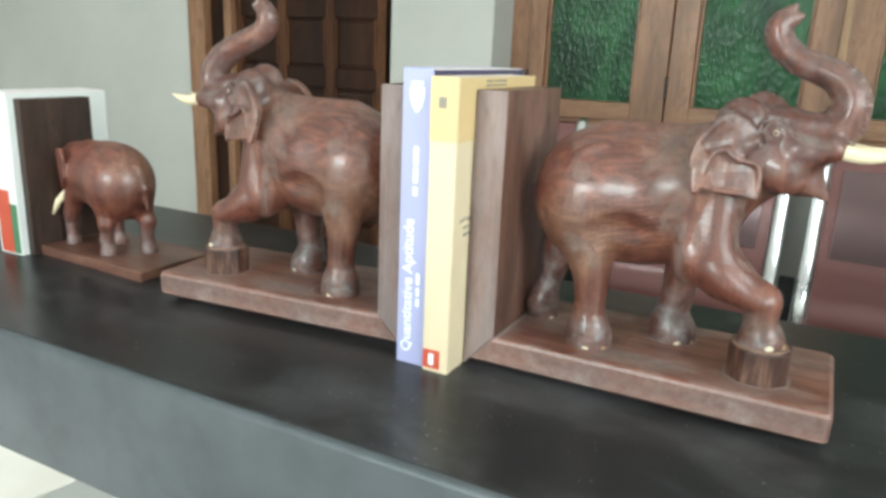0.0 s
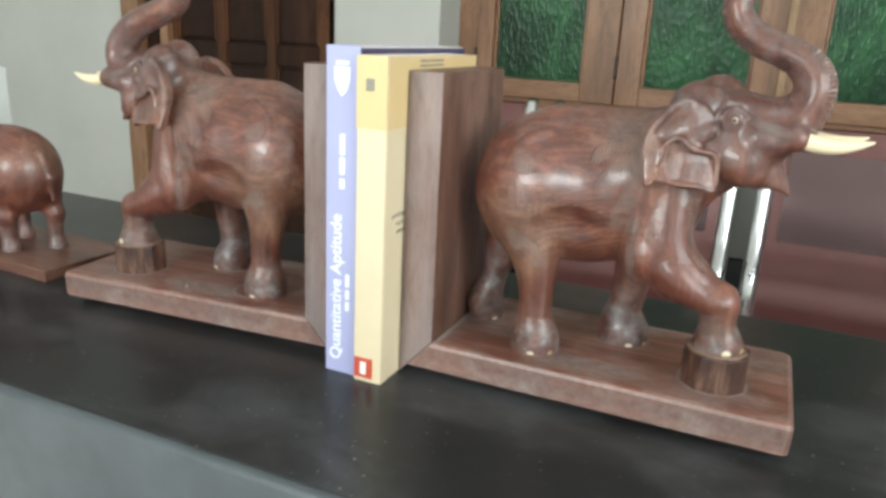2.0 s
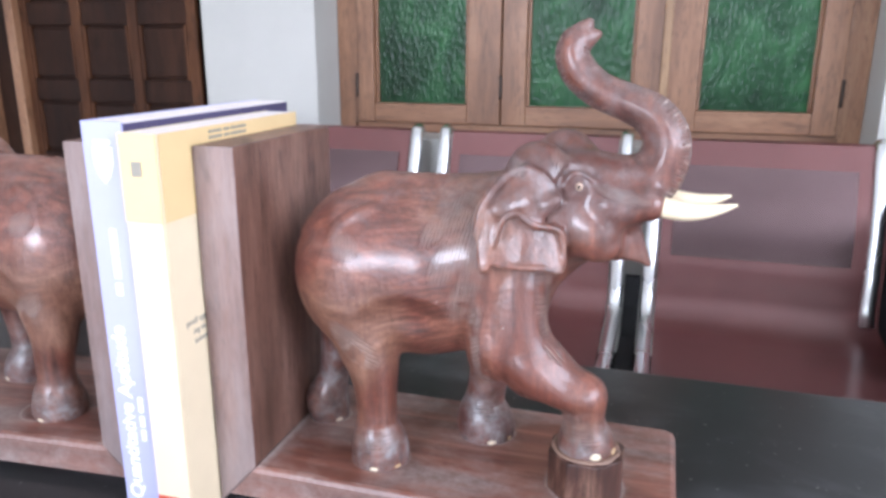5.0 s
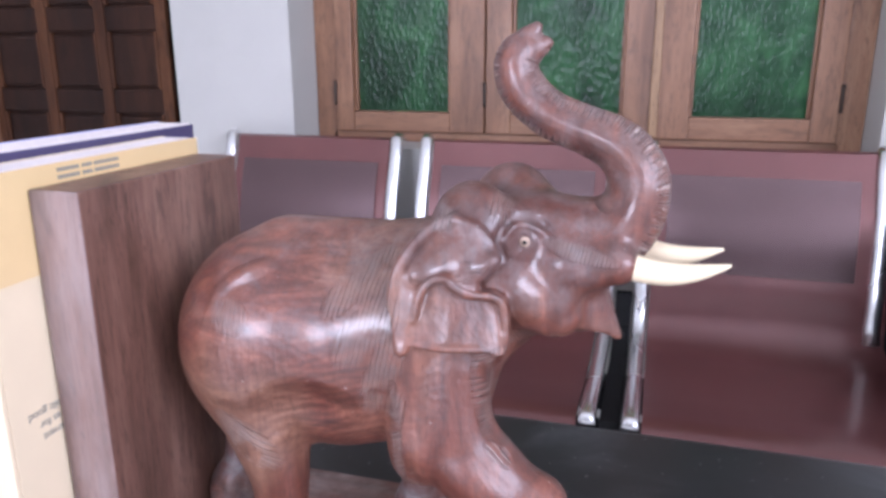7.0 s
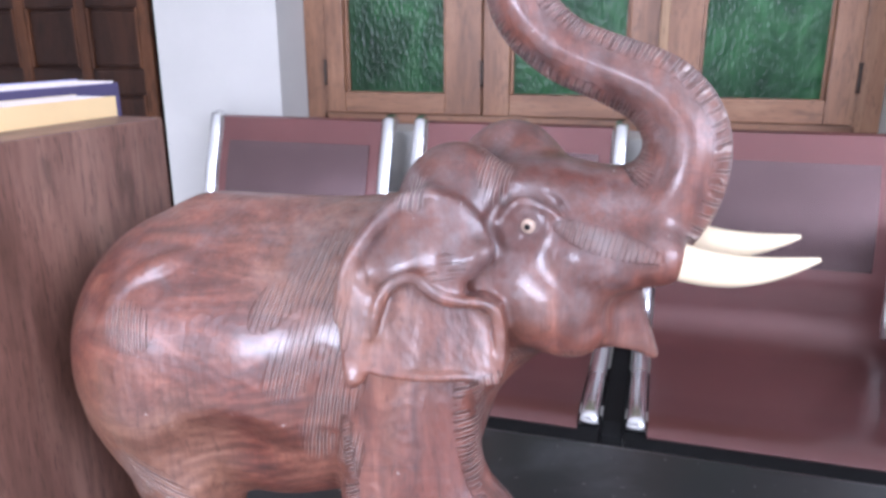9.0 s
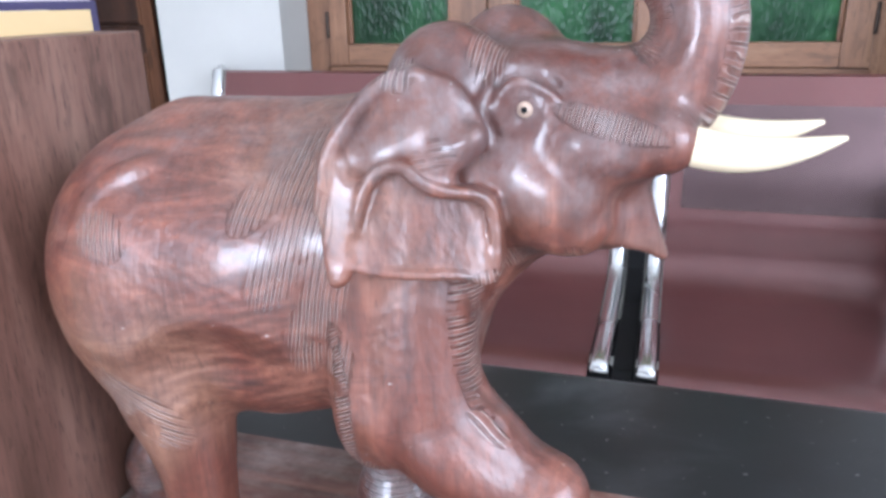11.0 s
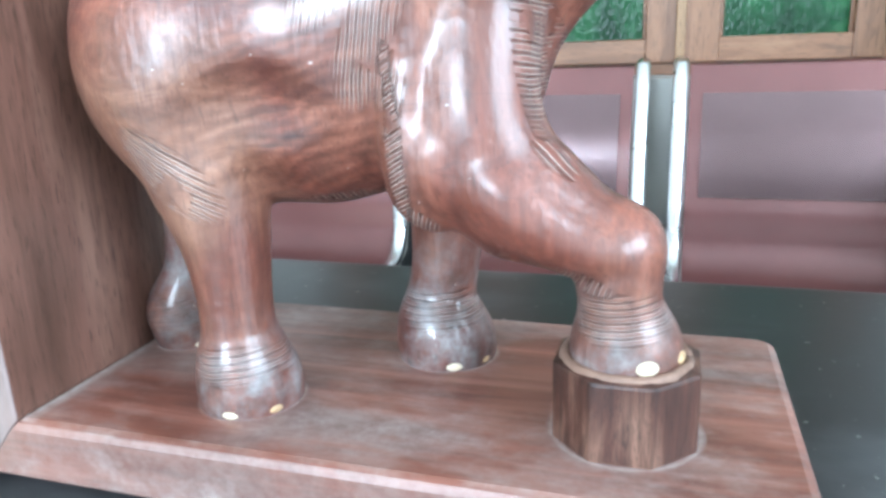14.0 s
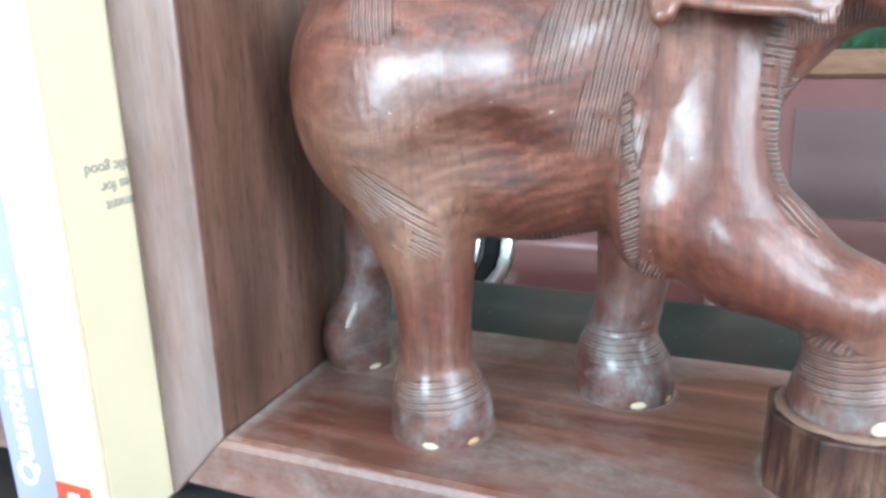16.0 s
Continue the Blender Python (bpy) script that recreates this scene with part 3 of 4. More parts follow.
TRUNK_TWIN = smooth_run([(0.214, MID, 0.196, 0.021), (0.230, MID, 0.2000, 0.0155), (0.2400, MID, 0.2090, 0.0128), (0.2400, MID, 0.2230, 0.0114), (0.2285, MID, 0.2370, 0.0104),
                         (0.2100, MID, 0.2470, 0.0096), (0.1930, MID, 0.2540, 0.0090), (0.1812, MID, 0.2615, 0.0084), (0.1775, MID, 0.2720, 0.0074), (0.1815, MID, 0.2800, 0.0062)])
LIP = [(0.2335, 0.1835), (0.2372, 0.1815), (0.2398, 0.1750), (0.2420, 0.1670), (0.2442, 0.1585), (0.2420, 0.1590), (0.2370, 0.1615), (0.2310, 0.1630), (0.2265, 0.1650), (0.2270, 0.1740)]


def elephant_solid(trunk, hind_shift=0.0, far_shift=0.0):
    g = Carving((0.020, -0.014, 0.022), (0.300, 0.118, 0.300), 0.0008)
    # barrel, rump, shoulders
    g.barrel(0.088, 0.116, (MID, 0.1450), (0.0460, 0.0530), (0.0545, 0.052), 0.01)
    g.ball((0.0765, MID, 0.141), (0.0410, 0.0460, 0.0485), 0.010)
    g.ball((0.150, MID, 0.150), (0.040, 0.0375, 0.049), 0.012)
    g.limb([(0.090, MID, 0.187, 0.013), (0.150, MID, 0.188, 0.013), (0.180, MID, 0.196, 0.014)], 0.014)
    # neck and chest
    g.limb([(0.155, MID, 0.160, 0.036), (0.188, MID, 0.182, 0.030)], 0.014)
    g.limb([(0.166, MID, 0.112, 0.020), (0.174, MID, 0.146, 0.017), (0.194, MID, 0.168, 0.018)], 0.010)
    # skull: two domes with a valley, brow, cheeks, jaw
    g.ball((0.1835, MID - 0.0175, 0.2055), (0.0185, 0.0155, 0.0210), 0.006)
    g.ball((0.1935, MID + 0.0155, 0.2065), (0.0200, 0.0150, 0.0235), 0.005)
    g.ball((0.207, MID, 0.196), (0.026, 0.0235, 0.025), 0.009)
    for s in (-1, 1):
        g.ball((0.2125, MID + s * 0.0150, 0.1790), (0.0165, 0.0140, 0.0165), 0.005)
        g.ball((0.2200, MID + s * 0.0150, 0.1705), (0.0100, 0.0105, 0.0080), 0.0022, 25)
    g.limb([(0.206, MID, 0.176, 0.018), (0.224, MID, 0.170, 0.010), (0.234, MID, 0.1650, 0.0050)], 0.006)
    # the pointed lower lip, a blade on edge, and the open mouth above it
    for s in (-1, 1):
        g.plate(LIP, lambda x, z, s=s: MID + s * (0.0065 - 0.30 * np.maximum(0, x - 0.228)), 0.0022, 0.003, 0.0014)
    g.limb([(0.2335, MID, 0.1700, 0.0055), (0.2385, MID, 0.1640, 0.0030), (0.2425, MID, 0.1595, 0.0014)], 0.003)
    # trunk, with the two fingers of its tip
    g.limb(trunk, 0.008)
    tip = np.array(trunk[-1][:3])
    for way in (((0.0032, 0, 0.0050), (0.0065, 0, 0.0088)), ((0.0065, 0, 0.0010), (0.0110, 0, 0.0028))):
        g.limb([trunk[-1]] + [(*(tip + np.array(w)), r) for w, r in zip(way, (0.0040, 0.0024))], 0.003)
    for s in (-1, 1):
        g.limb([(x, y + s * r * 0.80, z, r * 0.34) for x, y, z, r in trunk[6:-2]], 0.0035)
    # tusk sockets
    for s in (-1, 1):
        g.limb([(0.222, MID + s * 0.0155, 0.1935, 0.0115), (0.2420, MID + s * 0.0160, 0.1955, 0.0086)], 0.005)
    # legs
    h = hind_shift
    g.limb([(0.080, 0.030, 0.128, 0.0240), (0.0860 + h / 2, 0.0255, 0.106, 0.0185)], 0.010)
    g.limb(smooth_run([(0.0860 + h / 2, 0.0255, 0.106, 0.0185), (0.0905 + h, 0.0240, 0.087, 0.0140), (0.0922 + h, 0.0230, 0.066, 0.0114), (0.0924 + h, 0.0230, 0.050, 0.0118), (0.0932 + h, 0.0230, 0.042, 0.0150), (0.0937 + h, 0.0240, 0.034, 0.0165), (0.0940 + h, 0.0245, 0.029, 0.0160)], 4), 0.0025)
    g.limb([(0.062, 0.074, 0.126, 0.023), (0.0500, 0.070, 0.092, 0.0150)], 0.010)
    g.limb(smooth_run([(0.0500, 0.070, 0.092, 0.0150), (0.0460, 0.067, 0.070, 0.0102), (0.0435, 0.065, 0.057, 0.0094), (0.0390, 0.064, 0.043, 0.0134), (0.0395, 0.0645, 0.035, 0.0128), (0.0405, 0.065, 0.029, 0.0115)], 4), 0.0025)
    fore = [(0.163, 0.036, 0.138, 0.022), (0.1665, 0.030, 0.112, 0.0195), (0.186, 0.027, 0.0985, 0.0155), (0.2145, 0.027, 0.0875, 0.0128)]
    g.limb(fore, 0.005)
    # broad shoulder that carries the leg forwards
    g.limb(smooth_run([(0.1740, 0.0430, 0.176, 0.0120), (0.1755, 0.0340, 0.155, 0.0155), (0.1745, 0.0290, 0.125, 0.0170), (0.1820, 0.0280, 0.108, 0.0158), (0.1960, 0.0275, 0.0975, 0.0142)], 3), 0.010)
    g.limb(smooth_run([(0.2150, 0.0270, 0.0860, 0.0125), (0.2155, 0.0275, 0.0720, 0.0106), (0.2165, 0.0285, 0.0640, 0.0118), (0.2175, 0.0295, 0.0570, 0.0146), (0.2178, 0.0295, 0.0530, 0.0150)], 4), 0.0025)
    f = far_shift
    g.limb([(0.154, 0.074, 0.125, 0.022), (0.152 + f, 0.075, 0.095, 0.0145)], 0.010)
    g.limb(smooth_run([(0.152 + f, 0.075, 0.095, 0.0145), (0.1495 + f, 0.075, 0.066, 0.0118), (0.147 + f, 0.075, 0.050, 0.0122), (0.147 + f, 0.074, 0.041, 0.0155), (0.149 + f, 0.074, 0.034, 0.0175), (0.1495 + f, 0.074, 0.029, 0.0168)], 4), 0.0025)
    # flank hollow between thigh and foreleg, with a sharp lower edge
    for s in (1, -1):
        g.ball((0.1210, MID - s * 0.0535, 0.1195), (0.0350, 0.0160, 0.0235), 0.003, -6, cut=True)
    # crease between barrel and foreleg
    g.limb(smooth_run([(0.1465, 0.0050, 0.136, 0.0006), (0.1470, 0.0105, 0.125, 0.0030), (0.1485, 0.0125, 0.112, 0.0046), (0.1495, 0.0145, 0.101, 0.0046), (0.1530, 0.0180, 0.0890, 0.0036)], 3), 0.0015, cut=True)
    g.limb(smooth_run([(0.1600, 0.0290, 0.152, 0.0090), (0.1578, 0.0215, 0.134, 0.0080), (0.1575, 0.0195, 0.114, 0.0075), (0.1590, 0.0205, 0.102, 0.0068), (0.1640, 0.0230, 0.0955, 0.0050)], 3), 0.003)
    # ridge along the lifted leg to the knee
    g.welt([(0.1800, 0.1065, 0.009, 0.0), (0.1850, 0.1025, 0.009, 0.0005), (0.1930, 0.0960, 0.008, 0.0009), (0.2040, 0.0900, 0.007, 0.0009), (0.2140, 0.0870, 0.006, 0.0)], 0.004)
    # ears: raised leaves, each with a bowl above and a sunk pocket below
    for s in (1, -1):
        def depth(x, z, s=s):
            y = MID - 0.0490 + 0.08 * (x - 0.163) + 8.8 * (x - 0.163) ** 2 + 0.21 * (z - 0.165) + np.maximum(0, z - 0.207) * 0.12
            return y if s > 0 else 2 * MID - y

        def sunk(x, z, s=s):
            shallow = 0.0030 * np.clip((0.1860 - z) / 0.008, 0, 1) * np.clip((0.1800 - x) / 0.012, 0, 1)
            shallow = shallow + 0.0017 * np.clip((0.178 - z) / 0.012, 0, 1) + 0.0012 * np.clip((x - 0.190) / 0.010, 0, 1)
            return depth(x, z) - s * (0.0040 + np.minimum(shallow, 0.0030) - 0.0018 * np.clip((z - 0.165) / 0.022, 0, 1))
        g.plate(EAR, depth, 0.0044, 0.0014, 0.0016)
        g.ball((0.1765, MID - s * 0.0455, 0.1995), (0.0140, 0.0052, 0.0085), 0.004, 35, cut=True)
        g.plate(POCKET, sunk, 0.0028, 0.0009, 0.0008, cut=True)
        g.ball((0.1628, MID - s * 0.0510, 0.1632), (0.0030, 0.0030, 0.0022), 0.002, 20)
        rims = (((0.1572, 0.1800, 0.0012), (0.1580, 0.1860, 0.0016), (0.1590, 0.1930, 0.0019), (0.1632, 0.2010, 0.0020), (0.1690, 0.2085, 0.0020), (0.1750, 0.2130, 0.0020), (0.1810, 0.2142, 0.0014)),
                ((0.1675, 0.1760, 0.0008), (0.1686, 0.1840, 0.0013), (0.1722, 0.1908, 0.0015), (0.1782, 0.1922, 0.0015), (0.1822, 0.1885, 0.0014), (0.1880, 0.1855, 0.0013), (0.1950, 0.1843, 0.0013), (0.1992, 0.1812, 0.0013), (0.2010, 0.1740, 0.0012), (0.2016, 0.1650, 0.0010)))
        for rim in rims:
            g.limb(smooth_run([(x, float(depth(np.float64(x), np.float64(z))) - s * 0.0036, z, r) for x, z, r in rim], 3), 0.0014)
        # knob between ear and eye, and the shallow dip before it
        g.ball((0.1925, MID - s * 0.0350, 0.1965), (0.0070, 0.0050, 0.0040), 0.004, 38)
        # almond eye: a groove round it, thin lids drawn to a corner, ball
        ey = MID - s * 0.0245
        if s > 0:
            g.gouge([(0.1990, 0.1985, 0.0020, 0.0006), (0.1968, 0.2060, 0.0020, 0.0009), (0.2018, 0.2135, 0.0020, 0.0010), (0.2100, 0.2120, 0.0020, 0.0010), (0.2175, 0.2058, 0.0016, 0.0006)], 0.002)
        lid = smooth_run([(0.2005, ey, 0.1985, 0.0015), (0.1992, ey - s * 0.0003, 0.2055, 0.0017), (0.2035, ey, 0.2108, 0.0017), (0.2100, ey + s * 0.0025, 0.2088, 0.0015), (0.2158, ey + s * 0.0055, 0.2042, 0.0011)], 3)
        g.limb(lid, 0.0010)
        g.limb([(0.2005, ey, 0.1990, 0.0014), (0.2070, ey + s * 0.0012, 0.1988, 0.0013), (0.2158, ey + s * 0.0055, 0.2038, 0.0010)], 0.0010)
        g.limb(smooth_run([(0.2022, ey - s * 0.0002, 0.2010, 0.0009), (0.2018, ey - s * 0.0003, 0.2052, 0.0009), (0.2052, ey - s * 0.0003, 0.2082, 0.0009), (0.2095, ey + s * 0.0015, 0.2060, 0.0009), (0.2080, ey + s * 0.0010, 0.2015, 0.0009), (0.2040, ey, 0.2003, 0.0009)], 3), 0.0006)
        g.ball((0.2060, ey + s * 0.0026, 0.2042), (0.0055, 0.0034, 0.0046), 0.0010, -10)
    # tail, laid along the rump
    g.limb(smooth_run([(0.0930, MID - 0.0270, 0.1860, 0.0012), (0.0860, MID - 0.0302, 0.1835, 0.0020), (0.0780, MID - 0.0322, 0.1790, 0.0022), (0.0720, MID - 0.0351, 0.1720, 0.0022), (0.0685, MID - 0.0380, 0.1620, 0.0020), (0.0675, MID - 0.0405, 0.1530, 0.0010)], 3), 0.0045)
    return g.skin()


def elephant_hatch(p, trunk):
    """Per point: place across the knife cuts, how strongly they show, and dust."""
    x, y, z = p.T
    side = np.abs(y - MID)
    u, m = np.zeros(len(p)), np.zeros(len(p))

    def field(cx, cz, rx, rz, tip, angle, step, strength=1.0, lowest=0.012, origin=None):
        nonlocal u, m
        ct, st = math.cos(radians(tip)), math.sin(radians(tip))
        a, b = (ct * (x - cx) + st * (z - cz)) / rx, (-st * (x - cx) + ct * (z - cz)) / rz
        w = strength * np.clip(1.6 * (1 - a * a - b * b), 0, 1) * (side > lowest)
        ca, sa = math.cos(radians(angle)), math.sin(radians(angle))
        ox, oz = origin or (cx, cz)
        v = (-sa * (x - ox) + ca * (z - oz)) / step
        take = w > m
        u, m = np.where(take, v, u), np.where(take, w, m)
    # neck, behind the ear: rows of steep strokes that step downwards
    for cx, cz, rx, rz, tip in ((0.146, 0.187, 0.0095, 0.0150, -48), (0.131, 0.178, 0.0060, 0.0120, -40), (0.150, 0.172, 0.0095, 0.0170, -30), (0.1385, 0.161, 0.0085, 0.0160, -30), (0.152, 0.152, 0.0075, 0.0160, -24), (0.146, 0.139, 0.0070, 0.0140, -16), (0.1545, 0.130, 0.0050, 0.0120, -10)):
        field(cx, cz, rx, rz, tip, 79, 0.0021, 1.1, 0.012, (0.14, 0.16))
    field(0.196, 0.2175, 0.0046, 0.0085, 12, 84, 0.0017, 1.2)     # temple
    field(0.1925, 0.2265, 0.0050, 0.0030, -30, 84, 0.0022)
    field(0.176, 0.2140, 0.0050, 0.0040, -30, 80, 0.0024)
    field(0.186, 0.1945, 0.0060, 0.0045, 0, 8, 0.0022, 0.6)       # over the ear's pocket
    field(0.2285, 0.2005, 0.0160, 0.0036, -14, 78, 0.0016, 1.2)    # band from the eye to the tusk
    field(0.205, 0.1615, 0.020, 0.0042, 14, 100, 0.0019, 1.0)     # throat
    field(0.1925, 0.140, 0.0056, 0.024, 8, -10, 0.0026, 1.4, 0.0)  # chest edge
    field(0.1985, 0.1125, 0.0022, 0.0085, 48, -42, 0.0024, 1.3, 0.0)
    field(0.207, 0.079, 0.010, 0.0035, -25, 70, 0.0026, 0.9, 0.0)
    field(0.1555, 0.116, 0.0030, 0.034, 4, 30, 0.0024, 1.4)       # along the foreleg's crease
    field(0.160, 0.0955, 0.0080, 0.0030, -35, 75, 0.0024, 1.2)
    field(0.085, 0.108, 0.0200, 0.0085, -42, -32, 0.0023, 1.8)    # thigh
    field(0.080, 0.166, 0.0100, 0.0080, -20, 100, 0.0022, 1.3)    # rump
    field(0.130, 0.0965, 0.022, 0.0030, 6, 70, 0.0028, 1.5, 0.0)  # belly edge
    field(0.216, 0.069, 0.016, 0.0085, 0, 5, 0.0021, 1.2, 0.0)    # ankles
    field(0.095, 0.046, 0.022, 0.0065, 0, 4, 0.0022, 1.1, 0.0)
    field(0.149, 0.050, 0.022, 0.008, 0, 3, 0.0024, 0.9, 0.0)
    field(0.042, 0.042, 0.022, 0.009, 0, 12, 0.0022, 0.9, 0.0)
    dist, along = near_line(p, trunk)
    ring = (dist < 0.02) & (along > 0.018)
    ang = np.abs(side / np.maximum(dist, 1e-4))
    w = np.where(ring & (along > 0.026), 0.9 * np.clip((0.86 - ang) * 4, 0, 1) * np.clip((ang - 0.2) * 6, 0.25, 1), 0)
    take = (w > m) & ring
    u, m = np.where(take, along / 0.0024, u), np.where(take, 1.15 * w, m)
    # dust on the feet; above, dust plus the head's grey sheen as colour
    dust = np.clip((0.066 - z) / 0.026, 0, 1) * 0.95 + 0.40 * np.clip((z - 0.150) / 0.05, 0, 1)
    dust = np.maximum(dust, 0.85 * np.clip((0.086 - z) / 0.026, 0, 1) * (x > 0.198))
    dust = np.where(y > 0.05, np.clip(dust + 0.45 * np.clip((0.10 - z) / 0.03, 0, 1), 0, 1), dust)
    dust = np.where((y > 0.05) & (x < 0.062), np.clip((0.105 - z) / 0.03, 0, 1), dust)
    return np.stack([u, m, dust], 1)


def tusk(s):
    pts, rad = [], []
    for i in range(12):
        t = i / 11
        pts.append((0.2425 + 0.0425 * t - (0.001 if s > 0 else 0) * t, MID + s * (0.0165 - 0.004 * t), 0.1960 - 0.0036 * math.sin(math.pi * t) + 0.0012 * t * t))
        rad.append(0.0048 * (1 - t ** 2.6) + 0.0006)
    return tube(pts, rad, 14)


def foot_block():
    pts = [(0.218 + 0.0224 * math.cos(radians(22.5 + 45 * i)), 0.0305 + 0.0224 * math.sin(radians(22.5 + 45 * i))) for i in range(8)]
    bm = prism(pts, "z", 0.0275, 0.0530, 0.0012)
    top = [f for f in bm.faces if f.normal.z > 0.9 and f.calc_center_median().z > 0.05]
    bmesh.ops.inset_region(bm, faces=top, thickness=0.0030, depth=-0.0003)
    return bm


def nail(at, out, r=0.0034):
    """A toenail: a small flattened bead set on the foot."""
    bm = bmesh.new()
    bmesh.ops.create_uvsphere(bm, u_segments=12, v_segments=8, radius=r)
    for v in bm.verts:
        v.co = Vector((v.co.x * 1.12, v.co.y * 0.42, v.co.z * 0.85 if v.co.z > 0 else v.co.z * 0.6))
    turn = math.atan2(out[1], out[0]) + math.pi / 2
    bm.transform(Matrix.Translation(at) @ Matrix.Rotation(turn, 4, "Z"))
    return bm


def base_board(t, h, length):
    """The base plank: mitred to the panel, eased along the top, undercut along the foot of its front and end."""
    bm = bmesh.new()
    loops = []
    for z, y0, x1 in ((0.0, 0.0035, length - 0.0120), (0.0062, -0.0085, length - 0.0020), (0.0075, -0.0097, length - 0.0005), (h - 0.0035, -0.0100, length), (h - 0.0010, -0.0090, length - 0.0010), (h, -0.0068, length - 0.0034)):
        x0, c = 0.0003 + t * z / h, 0.0040
        loops.append([bm.verts.new(v) for v in ((x0, y0, z), (x1 - c, y0, z), (x1 - 0.3 * c, y0 + 0.3 * c, z), (x1, y0 + c, z), (x1, 0.110 - c, z), (x1 - 0.3 * c, 0.110 - 0.3 * c, z), (x1 - c, 0.110, z), (x0, 0.110, z))])
    for a, b in zip(loops, loops[1:]):
        for i in range(8):
            bm.faces.new((a[i], a[(i + 1) % 8], b[(i + 1) % 8], b[i]))
    bm.faces.new(loops[0])
    bm.faces.new(loops[-1])
    bmesh.ops.recalc_face_normals(bm, faces=bm.faces[:])
    return bm


def elephant_bookend(trunk=TRUNK, hind_shift=0.0, far_shift=0.0):
    ob = thing("elephant_bookend", label="carved rosewood bookend with trumpeting elephant on a plank base", category="bookend", group="elephant bookends")
    t, h = 0.0255, 0.0285
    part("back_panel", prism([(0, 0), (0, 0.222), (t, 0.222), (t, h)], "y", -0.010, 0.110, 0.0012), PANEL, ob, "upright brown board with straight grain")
    part("base_board", base_board(t, h, 0.2695), BASE, ob, "dusty brown base board, mitred to the panel")
    verts, faces = elephant_solid(trunk, hind_shift, far_shift)
    fig = skinned("elephant_figure", verts, faces, [WOOD], elephant_hatch(verts, trunk))
    fig.parent = ob
    tagged(fig, "polished reddish-brown carved elephant with raised trunk")
    part("foot_block", foot_block(), ENDGRAIN, ob, "eight-sided wooden block under the lifted forefoot")
    rim = random.Random(4)
    pts = [(0.218 + (0.0176 + rim.uniform(-0.0004, 0.0004)) * math.cos(radians(15 * i)), 0.0300 + (0.0176 + rim.uniform(-0.0004, 0.0004)) * math.sin(radians(15 * i)), 0.0532 + rim.uniform(-0.0004, 0.0004)) for i in range(24)]
    part("rim", tube(pts + pts[:1], [0.0017 + rim.uniform(-0.0003, 0.0003) for _ in range(24)] + [0.0017], 8), COLLAR, ob, "pale dusty rim round the forefoot", True)
    for s in (-1, 1):
        part("tusk", tusk(s), IVORY, ob, "cream bone tusk", True)
    for cx, cy, cz, r, angles in ((0.0940 + hind_shift, 0.0242, 0.0312, 0.0168, (-84, -34)), (0.1492 + far_shift, 0.074, 0.0312, 0.0178, (-66, -24)), (0.2178, 0.0295, 0.0566, 0.0158, (-66, -16)), (0.0405, 0.065, 0.0312, 0.0122, (-40,))):
        for a in angles:
            o = (math.cos(radians(a)), math.sin(radians(a)))
            part("toenail", nail((cx + r * o[0], cy + r * o[1], cz - 0.0008), o, 0.0030 if a == angles[0] else 0.0026), NAIL if a == angles[0] else OLDNAIL, ob, "cream inlaid toenail", True)
    for s in (-1, 1):
        bm = bmesh.new()
        bmesh.ops.create_uvsphere(bm, u_segments=12, v_segments=8, radius=0.0022)
        bmesh.ops.translate(bm, vec=(0.2062, MID + s * 0.0246, 0.2043), verts=bm.verts[:])
        iris = part("eye_inlay", bm, EYE, ob, "small cream eye inlay", True)
        bm = bmesh.new()
        bmesh.ops.create_uvsphere(bm, u_segments=10, v_segments=6, radius=0.0009)
        bmesh.ops.translate(bm, vec=(0.2063, MID + s * 0.0266, 0.2044), verts=bm.verts[:])
        part("pupil", bm, BLACK, iris, "dark pupil", True)
    return ob


# ---- the room ----
WALL_Y, FRAME_Y, BACK_Y, LEFT_X, RIGHT_X, CEIL_Z = 1.95, 2.09, -2.1, -3.4, 2.6, 2.9
DOOR = (-2.010, -1.178, 2.08)
WIN = (-0.841, 0.495, 0.800, 2.05)


def structure(ob):
    return tagged(ob, kind="structure")


def wall_with_holes(name, axis, near, far, lo, hi, top, holes):
    """A wall along x (axis 'x') or y, between near and far in the other axis, with holes (from, to, sill, head)."""
    bm = bmesh.new()

    def block(a, b, z0, z1):
        if b - a > 1e-4 and z1 - z0 > 1e-4:
            if axis == "x":
                box(a, b, near, far, z0, z1, bm=bm)
            else:
                box(near, far, a, b, z0, z1, bm=bm)
    at = lo
    for a, b, z0, z1 in sorted(holes):
        block(at, a, 0, top)
        block(a, b, 0, z0)
        block(a, b, z1, top)
        at = b
    block(at, hi, 0, top)
    bmesh.ops.remove_doubles(bm, verts=bm.verts[:], dist=1e-5)
    # only the north wall is in view; the others get the fill-light white
    return structure(mesh_object(name, bm, WALL if name == "wall_north" else UNSEEN_WHITE))


wall_with_holes("wall_north", "x", WALL_Y, WALL_Y + 0.23, LEFT_X, RIGHT_X, CEIL_Z, [(DOOR[0], DOOR[1], 0, DOOR[2]), (WIN[0], WIN[1], WIN[2], WIN[3])])
wall_with_holes("wall_south", "x", BACK_Y - 0.2, BACK_Y, LEFT_X, RIGHT_X, CEIL_Z, [(-2.45, -1.35, 0, 2.4), (-1.24, -0.26, 1.19, 1.81)])
wall_with_holes("wall_east", "y", RIGHT_X, RIGHT_X + 0.2, BACK_Y - 0.2, WALL_Y + 0.23, CEIL_Z, [(-1.9, 0.1, 1.10, 2.50)])
